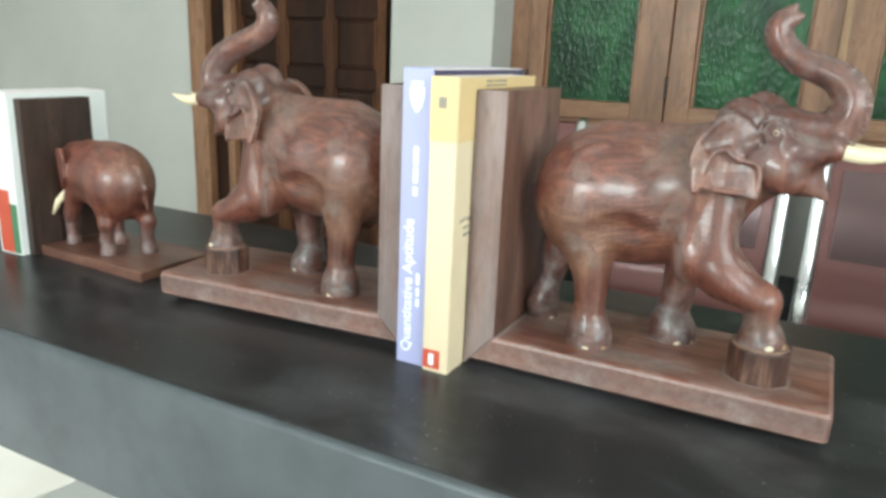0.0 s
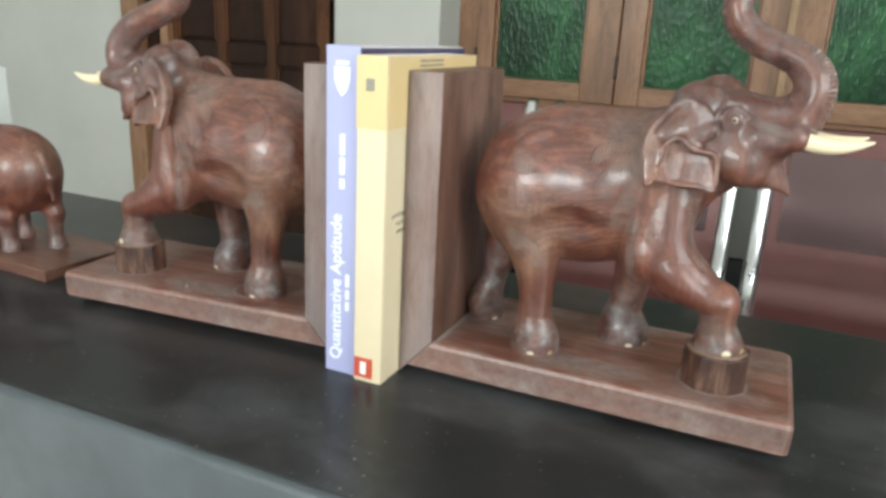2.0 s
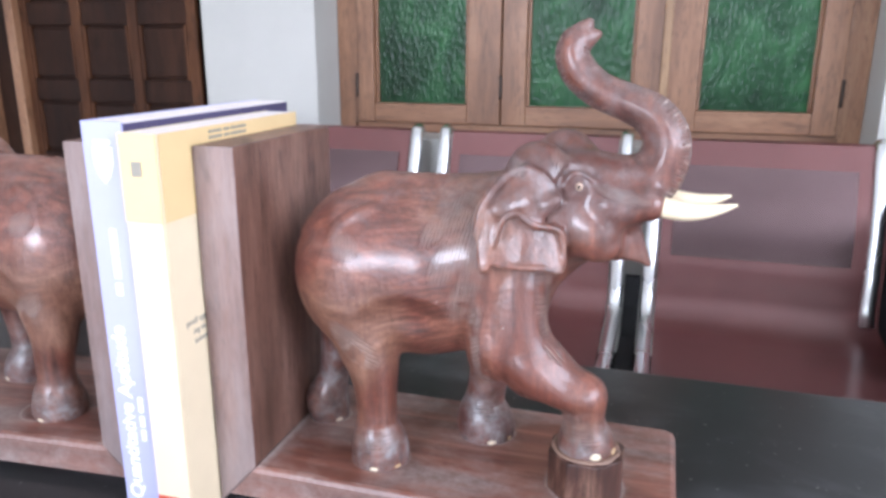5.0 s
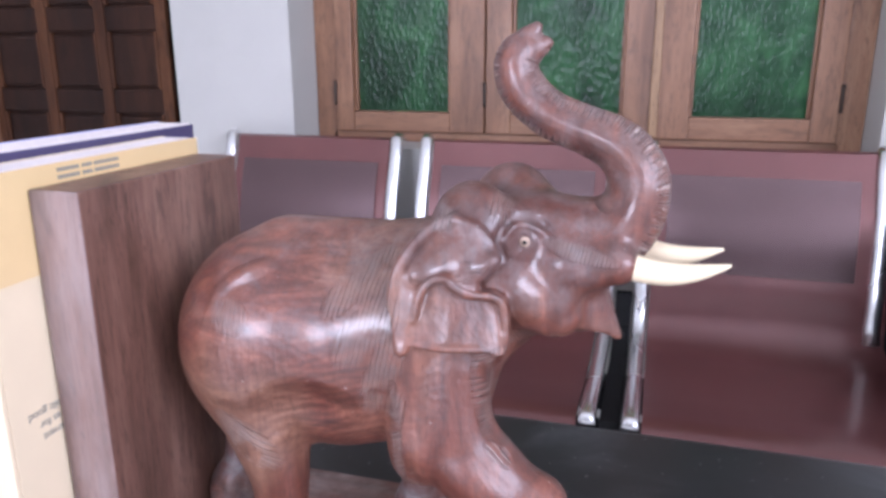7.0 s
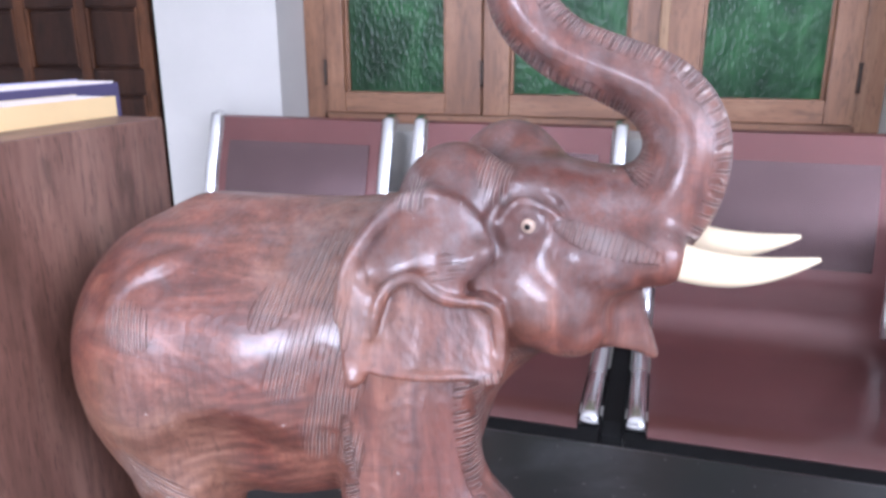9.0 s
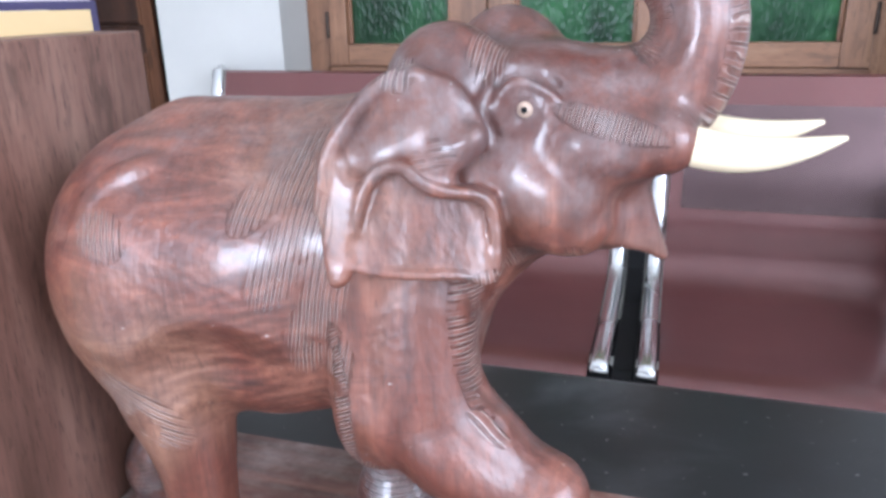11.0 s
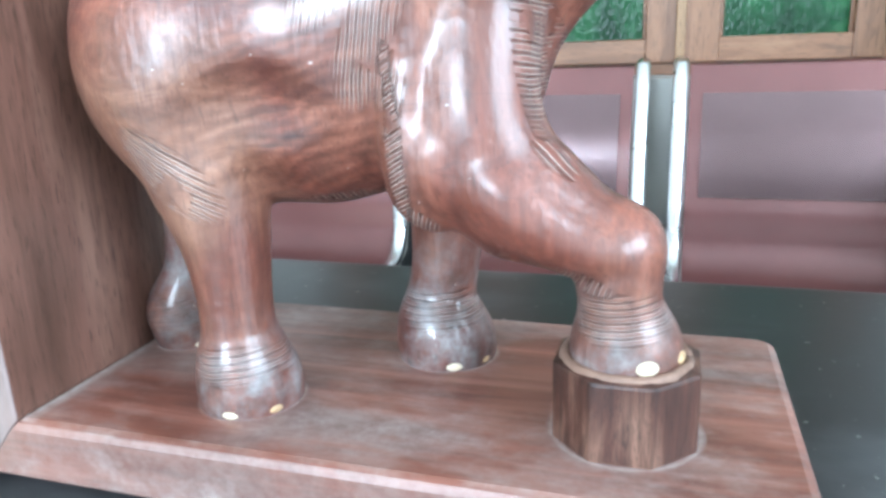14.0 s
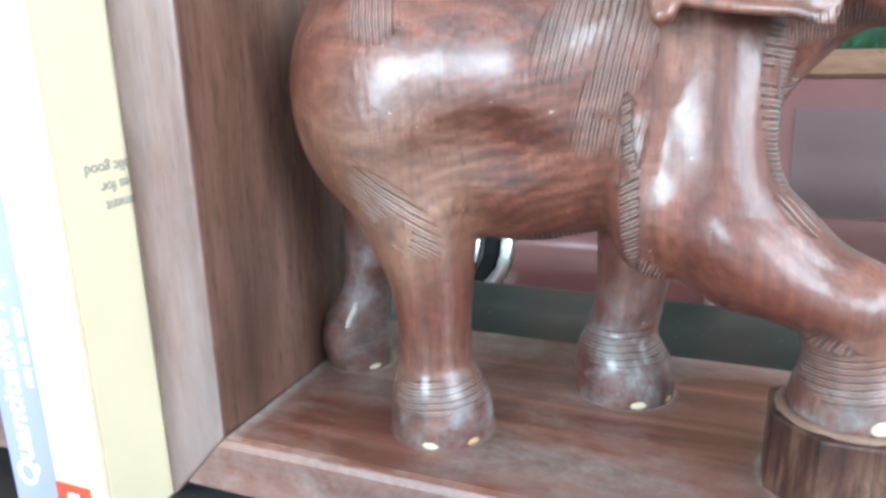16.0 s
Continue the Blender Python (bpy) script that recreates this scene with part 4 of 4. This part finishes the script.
wall_with_holes("wall_west", "y", LEFT_X - 0.2, LEFT_X, BACK_Y - 0.2, WALL_Y + 0.23, CEIL_Z, [])
structure(mesh_object("ceiling", box(LEFT_X - 0.2, RIGHT_X + 0.2, BACK_Y - 0.2, WALL_Y + 0.23, CEIL_Z, CEIL_Z + 0.15), CEIL))
floor = structure(mesh_object("floor", box(LEFT_X - 0.2, RIGHT_X + 0.2, BACK_Y - 0.2, WALL_Y + 0.23, -0.15, -0.004), GROUT))
structure(mesh_object("ground", box(-40, 40, -40, 40, -0.4, -0.16), plain("outdoor_paving", (0.42, 0.40, 0.36), 0.9, 0, 0.15, 6)))
# unseen slab added to keep direct sun out of the south window
structure(mesh_object("sun_blocker", box(-1.7, 0.2, -3.35, BACK_Y - 0.2, 1.86, 1.94, 0.004), UNSEEN_WHITE))
# unseen grey box added behind the carved door to shut out light there
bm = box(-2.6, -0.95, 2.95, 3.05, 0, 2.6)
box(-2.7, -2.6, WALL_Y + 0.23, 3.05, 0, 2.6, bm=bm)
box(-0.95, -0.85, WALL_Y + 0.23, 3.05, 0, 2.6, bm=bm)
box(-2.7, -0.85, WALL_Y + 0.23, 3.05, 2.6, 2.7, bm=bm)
structure(mesh_object("door_backing", bm, plain("backing_grey", (0.25, 0.24, 0.23), 0.8)))


def window():
    """Three teak casements with green figured glass in one frame."""
    ob = structure(thing("window_1", label="teak window with three green glass casements", category="window"))
    x0, x1, z0, z1 = WIN
    y0, y1 = FRAME_Y, FRAME_Y + 0.07
    for a, b in ((x0, x0 + 0.060), (x1 - 0.054, x1)):
        part("window_frame", box(a, b, y0, y1, z0, z1, 0.003), TEAK, ob)
    part("window_frame", box(x0 + 0.045, x1 - 0.045, y0, y1, z1 - 0.05, z1, 0.003), TEAK_H, ob)
    part("window_frame", box(x0 + 0.045, x1 - 0.045, y0, y1, z0, z0 + 0.025, 0.003), TEAK_H, ob)
    glass = ((-0.730, -0.465), (-0.306, -0.034), (0.120, 0.382))
    leaf = ((x0 + 0.062, -0.374), (-0.370, 0.039), (0.043, x1 - 0.056))
    for (ga, gb), (la, lb) in zip(glass, leaf):
        c = part("casement", box(la, ga, y0 - 0.012, y1 - 0.02, z0 + 0.027, z1 - 0.052, 0.003), TEAK, ob)
        part("stile", box(gb, lb, y0 - 0.012, y1 - 0.02, z0 + 0.027, z1 - 0.052, 0.003), TEAK, c)
        part("rail", box(ga, gb, y0 - 0.010, y1 - 0.02, z0 + 0.027, z0 + 0.079, 0.003), TEAK_H, c)
        part("rail", box(ga, gb, y0 - 0.010, y1 - 0.02, z1 - 0.13, z1 - 0.052, 0.003), TEAK_H, c)
        for bead in ((ga, ga + 0.008, z0 + 0.079, z1 - 0.13), (gb - 0.008, gb, z0 + 0.079, z1 - 0.13)):
            part("bead", box(bead[0], bead[1], y0 + 0.004, y0 + 0.014, bead[2], bead[3], 0.002), TEAK, c)
        part("pane", box(ga - 0.004, gb + 0.004, y0 + 0.016, y0 + 0.021, z0 + 0.075, z1 - 0.126), GLASS, c, "green figured glass pane")
    for x in (-0.372, 0.041):
        part("astragal", box(x - 0.014, x + 0.014, y1 - 0.0195, y1 - 0.004, z0 + 0.027, z1 - 0.052, 0.002), TEAK, ob)
    for x in (x0 + 0.061, -0.372, x1 - 0.055):
        part("hinge", tube([(x, y0 - 0.0135, 0.895 + 0.0125 * i) for i in range(6)], 0.0042, 10), HINGE, ob, "dark steel butt hinge", True)
    part("meeting_bead", box(0.030, 0.050, y0 - 0.020, y0 - 0.0125, z0 + 0.03, z1 - 0.056, 0.003), BEAD, ob, "paler bead where two casements meet")
    return ob


window()


def carved_door():
    """A dark frame with a panelled leaf of small carved fields."""
    ob = structure(thing("door_1", label="dark carved wooden door with small raised panels", category="door"))
    x0, x1, h = DOOR
    part("door_frame", box(x0, x0 + 0.076, WALL_Y - 0.012, WALL_Y + 0.10, 0, h, 0.003), TEAK, ob, "lighter teak door jamb")
    part("door_frame", box(x0 + 0.078, x0 + 0.150, WALL_Y + 0.02, WALL_Y + 0.10, 0, h - 0.061, 0.003), DOORWOOD, ob)
    part("door_frame", box(x0 + 0.152, x0 + 0.184, WALL_Y + 0.004, WALL_Y + 0.10, 0, h - 0.061, 0.003), TEAK, ob)
    part("door_frame", box(x0 + 0.078, x1, WALL_Y + 0.005, WALL_Y + 0.10, h - 0.06, h, 0.003), DOORWOOD, ob)
    lx0, lx1 = x0 + 0.190, x1 - 0.055
    y0, y1 = WALL_Y + 0.045, WALL_Y + 0.075
    leaf = part("door_leaf", box(lx0, lx1, y0, y1, 0.01, h - 0.065, 0.002), DOORWOOD, ob)
    cols, rows = 3, 9
    cw, rh = (lx1 - lx0) / cols, (h - 0.1) / rows
    for i in range(cols + 1):
        part("stile", box(lx0 + i * cw - 0.017, lx0 + i * cw + 0.017, y0 - 0.016, y0 - 0.0005, 0.012, h - 0.068, 0.004), DOORSTILE, leaf)
    for j in range(rows):
        for i in range(cols):
            a, z = lx0 + i * cw, 0.02 + j * rh
            part("raised_panel", box(a + 0.026, a + cw - 0.026, y0 - 0.010, y0 - 0.0005, z + 0.040, z + rh - 0.040, 0.007), DOORWOOD, leaf)
            for e in (a + 0.0185, a + cw - 0.0285):
                part("moulding", box(e, e + 0.010, y0 - 0.015, y0 - 0.0005, z + 0.034, z + rh - 0.034, 0.003), DOORSTILE, leaf)
    for j in range(rows + 1):
        for i in range(cols):
            a, z = lx0 + i * cw, 0.02 + j * rh
            part("rail", box(a + 0.0175, a + cw - 0.0175, y0 - 0.013, y0 - 0.0005, max(0.012, z - 0.032), z + 0.032, 0.004), DOORWOOD, leaf)
    return ob


carved_door()


# ---- the long black table ----
def long_table():
    ob = thing("long_table", label="long black polished table with a deep apron", category="table")
    x0, x1, y0, y1 = -1.45, 1.05, 0.337, 0.773
    rim = [(y0 + 0.0045, 0.715), (y0 + 0.0045, 0.7496), (y0 + 0.0060, 0.75)]
    rim += [(y1 - 0.009 + 0.009 * math.sin(radians(a)), 0.741 + 0.009 * math.cos(radians(a))) for a in range(0, 91, 15)] + [(y1, 0.715)]
    part("tabletop", prism(rim, "x", x0, x1), TOP, ob)
    edge = [(y0 + 0.0042, 0.63), (y0 + 0.0042, 0.7496)] + [(y0 + 0.0035 - 0.0050 * math.sin(radians(a)), 0.7446 + 0.0050 * math.cos(radians(a))) for a in range(0, 91, 15)] + [(y0 - 0.0015, 0.70), (y0 - 0.0010, 0.632)]
    part("apron", prism(edge, "x", x0, x1), APRON, ob, "black painted front board, window light put into its greyer colour, with a rounded upper edge")
    part("apron", box(x0 + 0.01, x1 - 0.01, y1 - 0.03, y1 - 0.008, 0.63, 0.7145, 0.002), APRON, ob)
    for a in (x0 + 0.03, x1 - 0.09):
        for b in (y0 + 0.028, y1 - 0.092):
            part("leg", box(a, a + 0.06, b, b + 0.06, 0, 0.7145, 0.004), TOP, ob)
    return ob


long_table()


# ---- waiting chairs ----
def waiting_chairs():
    ob = thing("waiting_chairs", label="three-seat maroon perforated steel waiting bench with chrome edges", category="waiting chairs")
    prof = [(1.905, 0.826), (1.897, 0.832), (1.885, 0.828), (1.872, 0.785), (1.868, 0.775), (1.844, 0.71), (1.827, 0.645), (1.819, 0.578), (1.812, 0.566), (1.810, 0.52), (1.808, 0.49), (1.793, 0.457), (1.762, 0.432), (1.70, 0.424), (1.60, 0.420), (1.52, 0.424), (1.44, 0.428), (1.408, 0.424), (1.392, 0.418), (1.384, 0.411)]

    def shell(a, b, lo=0, hi=len(prof), proud=0.0):
        bm = bmesh.new()
        rows = []
        for x in (a, (a + b) / 2, b):
            rows.append([bm.verts.new((x, y, z)) for y, z in ((py - proud, pz) for py, pz in prof[lo:hi])])
        for r, s in zip(rows, rows[1:]):
            for i in range(hi - lo - 1):
                bm.faces.new((r[i], r[i + 1], s[i + 1], s[i]))
        bmesh.ops.recalc_face_normals(bm, faces=bm.faces[:])
        bmesh.ops.solidify(bm, geom=bm.faces[:], thickness=0.004)
        return bm

    def edge(x):
        pts = [(x, y - 0.002, z + 0.002) for y, z in (prof[:-1] if x < 0.4 else prof[:12])]
        bm, rings = bmesh.new(), []
        for i, p in enumerate(pts):
            q, r = Vector(pts[max(i - 1, 0)]), Vector(pts[min(i + 1, len(pts) - 1)])
            d = (r - q).normalized()
            nrm = d.cross(Vector((1, 0, 0)))
            rings.append([bm.verts.new(Vector(p) + sx * Vector((0.0150, 0, 0)) + sn * 0.010 * nrm) for sx, sn in ((-1, -0.5), (-0.95, 0.3), (-0.7, 0.8), (-0.25, 1.05), (0.25, 1.05), (0.7, 0.8), (0.95, 0.3), (1, -0.5))])
        for r, s in zip(rings, rings[1:]):
            for j in range(8):
                bm.faces.new((r[j], r[(j + 1) % 8], s[(j + 1) % 8], s[j]))
        bm.faces.new(rings[0])
        bm.faces.new(rings[-1])
        bmesh.ops.recalc_face_normals(bm, faces=bm.faces[:])
        return bm
    for a, b in ((-0.980, -0.5385), (-0.4645, -0.029), (0.0435, 0.493)):
        wide = b - 0.018 if b < 0.4 else 0.62
        part("seat_shell", shell(a + 0.018, wide), SEAT, ob, "", True).data.set_sharp_from_angle(angle=radians(40))
        part("mesh_back", shell(a + 0.042, b - 0.042, 4, 8, 0.0012), MESH, ob, "greyish satin perforated back", True).data.set_sharp_from_angle(angle=radians(25))
        for x in (a, b):
            part("chrome_edge", edge(x), CHROME, ob, "bright chrome side strip", True)
        # added black strip: the deep shade under the seat front, put in as colour
        part("under_seat_shade", box(a - 0.018, max(wide, b + 0.018), 1.405, 1.450, 0.335, 0.404, 0.003), BLACK, ob, "black strip for the shade under the seat front")
    for x in (-0.5015, 0.00725):
        part("bracket", prism([(1.812, 0.52), (1.79, 0.452), (1.70, 0.415), (1.42, 0.412), (1.40, 0.395), (1.40, 0.335), (1.83, 0.335), (1.83, 0.52)], "x", x - 0.017, x + 0.017, 0.003), BLACK, ob, "black seat bracket")
    part("beam", box(-0.93, 0.52, 1.62, 1.68, 0.33, 0.385, 0.004), BLACK, ob, "black steel beam")
    for x in (-0.70, 0.30):
        part("leg", box(x - 0.025, x + 0.025, 1.63, 1.67, 0.03, 0.33, 0.004), CHROME, ob)
        part("foot", box(x - 0.03, x + 0.03, 1.42, 1.88, 0.0, 0.032, 0.008), CHROME, ob)
    part("armrest", prism([(1.84, 0.70), (1.86, 0.72), (1.80, 0.725), (1.50, 0.66), (1.47, 0.63), (1.50, 0.50), (1.60, 0.42), (1.80, 0.45)], "x", 0.515, 0.56, 0.006), BLACK, ob, "black moulded armrest")
    return ob


waiting_chairs()

# ---- bookends and books ----
right = elephant_bookend()
right.matrix_world = pose(-0.200, 0.504, 0.75)
left = elephant_bookend(TRUNK_TWIN, -0.011, 0.0)
left.matrix_world = pose(-0.256, 0.500, 0.75, 0, 0, 4.5)
left.scale = (-1, 1, 1)


def book(name, x0, x1, y0, y1, z0, h, cover, label, far_cover=None, page=PAPER):
    """A paperback on its tail with the spine towards -y: page block, spine and two cover boards."""
    ob = thing(name, (x0, y0, z0), 0, label=label, category="book")
    w, d, c = x1 - x0, y1 - y0, 0.0011
    bm = box(c, w - c, 0.002, d - 0.002, 0.0015, h - 0.0005)
    part("page_block", bm, page, ob, "cream page edges")
    part("spine", box(0, w, -0.0006, 0.0014, 0, h, 0.0005), cover, ob)
    part("cover", box(-0.0002, c - 0.0002, 0.0015, d, 0, h, 0.0004), cover, ob)
    part("cover", box(w - c + 0.0002, w + 0.0002, 0.0015, d, 0, h - 0.0012, 0.0004), far_cover or cover, ob)
    return ob


def lettering(name, words, parent, m, size, material, label="", align="LEFT"):
    """Words in the built-in font as a thin mesh, in the pose m within parent."""
    curve = bpy.data.curves.new(name, "FONT")
    curve.body, curve.size, curve.extrude, curve.offset = words, size, 0.00012, 0.00022 * size / 0.0126
    curve.align_x = align
    tmp = new(name, curve)
    me = bpy.data.meshes.new_from_object(tmp.evaluated_get(bpy.context.evaluated_depsgraph_get()))
    bpy.data.objects.remove(tmp)
    me.transform(m)
    me.materials.append(material)
    ob = new(name, me)
    ob.parent = parent
    return tagged(ob, label)


purple = book("paperback_book", -0.2500, -0.2245, 0.471, 0.648, 0.75, 0.236, PURPLE, "lavender paperback with white spine lettering between the bookends", INDIGO)
up = Matrix(((0, -1, 0, 0), (0, 0, -1, 0), (1, 0, 0, 0), (0, 0, 0, 1)))  # reads upwards on a spine that faces -y
lettering("title", "Quantitative Aptitude", purple, Matrix.Translation((0.0125, -0.0008, 0.010)) @ up, 0.0126, PRINT, "white title reading upwards")
bm = bmesh.new()
for z0, z1 in ((0.050, 0.057), (0.059, 0.066), (0.0685, 0.078)):
    box(0.0165, 0.0195, -0.0010, -0.0005, z0, z1, bm=bm)
part("small_print", bm, PRINT, purple, "illegible small white print")
bm = bmesh.new()
for z0, z1 in ((0.140, 0.147), (0.150, 0.162), (0.1635, 0.178)):
    box(0.0110, 0.0150, -0.0010, -0.0005, z0, z1, bm=bm)
part("author_print", bm, PRINT, purple, "white print line")
part("emblem", prism([(0.0065, 0.2225), (0.0185, 0.2225), (0.0185, 0.2140), (0.0160, 0.2070), (0.0125, 0.2030), (0.0090, 0.2070), (0.0065, 0.2140)], "y", -0.0010, -0.0005), PRINT, purple, "white shield emblem")
part("emblem_bar", box(0.0075, 0.0175, -0.0010, -0.0005, 0.2238, 0.2262), PRINT, purple)

yellow = book("paperback_book", -0.2234, -0.2012, 0.467, 0.617, 0.75, 0.231, CREAM, "yellow and cream paperback beside the bookend panel")
part("yellow_band", box(-0.0003, 0.0225, -0.0012, -0.0006, 0.184, 0.2308), YELLOW, yellow, "deeper yellow head of the spine")
part("yellow_band", box(0.0224, 0.0229, 0.0016, 0.1495, 0.184, 0.2308), YELLOW, yellow)
part("spine_mark", box(0.0070, 0.0130, -0.0018, -0.0012, 0.2085, 0.2165, 0.0002), INK, yellow, "small grey mark")
part("publisher_patch", box(0.0005, 0.0155, -0.0012, -0.0006, 0.003, 0.0185), RED, yellow, "red-brown patch at the foot of the spine")
part("publisher_mark", box(0.0060, 0.0105, -0.0018, -0.0012, 0.006, 0.0155), PRINT, yellow)
down = Matrix(((0, 0, 1, 0), (-1, 0, 0, 0), (0, -1, 0, 0), (0, 0, 0, 1)))  # upside down on a cover that faces +x
for words, y, z in (("public good", 0.0105, 0.1245), ("es for", 0.0160, 0.1185), ("ement", 0.0170, 0.1125)):
    lettering("cover_print", words, yellow, Matrix.Translation((0.0225, y, z)) @ down, 0.0050, INK, "small grey printed words, upside down", "RIGHT")
for z in (0.2235, 0.2268):
    bm = bmesh.new()
    for a, b in ((0.045, 0.058), (0.060, 0.066), (0.0675, 0.084)):
        box(0.0228, 0.0232, a, b, z, z + 0.0016, bm=bm)
    part("cover_print", bm, INK, yellow, "illegible grey print on the cover")


# ---- the small bookend and its white book ----
def small_elephant():
    """A walking elephant with lowered head; x runs against its heading."""
    g = Carving((-0.075, -0.050, 0.008), (0.075, 0.050, 0.145), 0.0011)
    g.ball((0.008, 0, 0.085), (0.050, 0.032, 0.038), 0.008, -6)
    g.ball((0.026, 0, 0.082), (0.033, 0.033, 0.036), 0.010)
    g.ball((-0.028, 0, 0.088), (0.026, 0.027, 0.033), 0.010)
    g.ball((-0.050, 0, 0.096), (0.018, 0.020, 0.022), 0.008)
    g.limb(smooth_run([(-0.058, 0, 0.092, 0.013), (-0.066, 0, 0.074, 0.0095), (-0.068, 0, 0.054, 0.0070), (-0.067, 0, 0.036, 0.0052), (-0.064, 0, 0.026, 0.0042)], 4), 0.006)
    for x, y, w in ((-0.050, -0.014, 0.0076), (-0.012, 0.018, 0.0072), (0.020, -0.019, 0.0080), (0.044, 0.014, 0.0080)):
        g.limb([(x * 0.8, y * 0.9, 0.066, w + 0.004), (x + 0.001, y, 0.044, w + 0.0005), (x - 0.001, y, 0.028, w - 0.0018), (x + 0.001, y, 0.0135, w), (x + 0.001, y, 0.011, w)], 0.008)
    for s in (-1, 1):
        g.plate([(-0.052, 0.112), (-0.036, 0.114), (-0.028, 0.104), (-0.030, 0.084), (-0.040, 0.072), (-0.046, 0.084)], lambda x, z, s=s: s * (0.0265 + 0.3 * (x + 0.04)), 0.0025, 0.003, 0.0015)
    g.limb([(0.055, 0, 0.100, 0.0030), (0.061, 0.002, 0.080, 0.0024), (0.061, 0.003, 0.060, 0.0020)], 0.004)
    return g.skin()


def small_bookend():
    ob = thing("small_elephant_bookend", label="small dark wooden bookend with a walking elephant", category="bookend", group="elephant bookends")
    verts, faces = small_elephant()
    hatch = np.stack([verts[:, 2] / 0.003, 0.5 * (np.abs(verts[:, 2] - 0.025) < 0.01), np.clip((0.05 - verts[:, 2]) / 0.04, 0, 1) * 0.8], 1)
    verts = (verts - (0, 0, 0.011)) * (1.03, 1.05, 1.12) + (-0.014, -0.004, 0.011)
    fig = skinned("elephant_figure", verts, faces, [WOOD], hatch)
    fig.parent = ob
    tagged(fig, "dusty carved elephant with lowered head")
    part("base_board", box(-0.084, 0.092, -0.048, 0.050, 0, 0.0115, 0.0012), BOARD, ob, "thin reddish base board")
    part("back_panel", box(-0.0985, -0.0845, -0.056, 0.030, 0, 0.179, 0.0012), DARKPANEL, ob, "upright dark panel with pale edge")
    for s in (-1, 1):
        part("tusk", tube([(-0.068, s * 0.019, 0.074), (-0.075, s * 0.027, 0.062), (-0.081, s * 0.031, 0.046)], [0.0042, 0.0040, 0.0016], 10), IVORY, ob, "white tusk", True)
    return ob


small = small_bookend()
small.matrix_world = pose(-0.668, 0.545, 0.75, 0, 0, -3)
white = book("white_book", -0.8050, -0.7655, 0.486, 0.612, 0.75, 0.186, WHITE, "white-covered book with red and green print behind the small bookend")
part("red_print", box(0.004, 0.026, -0.0012, -0.0006, 0.002, 0.075), RED, white, "red block of print at the foot of the spine")
part("green_print", box(0.027, 0.038, -0.0012, -0.0006, 0.002, 0.060), LEAF, white, "green block of print")


# ---- floor tiles ----
tile_mesh = None
for i in range(11):
    for j in range(8):
        x, y = LEFT_X + 0.27 + 0.545 * i, BACK_Y + 0.27 + 0.545 * j
        if x > RIGHT_X - 0.2 or y > WALL_Y - 0.2:
            continue
        if tile_mesh is None:
            tile_mesh = part("tile", box(-0.271, 0.271, -0.271, 0.271, -0.0038, 0.0, 0.001), TILE, floor).data
            bpy.data.objects["tile"].location = (x, y, 0)
        else:
            ob = new("tile", tile_mesh)
            ob.parent, ob.location = floor, (x, y, 0)
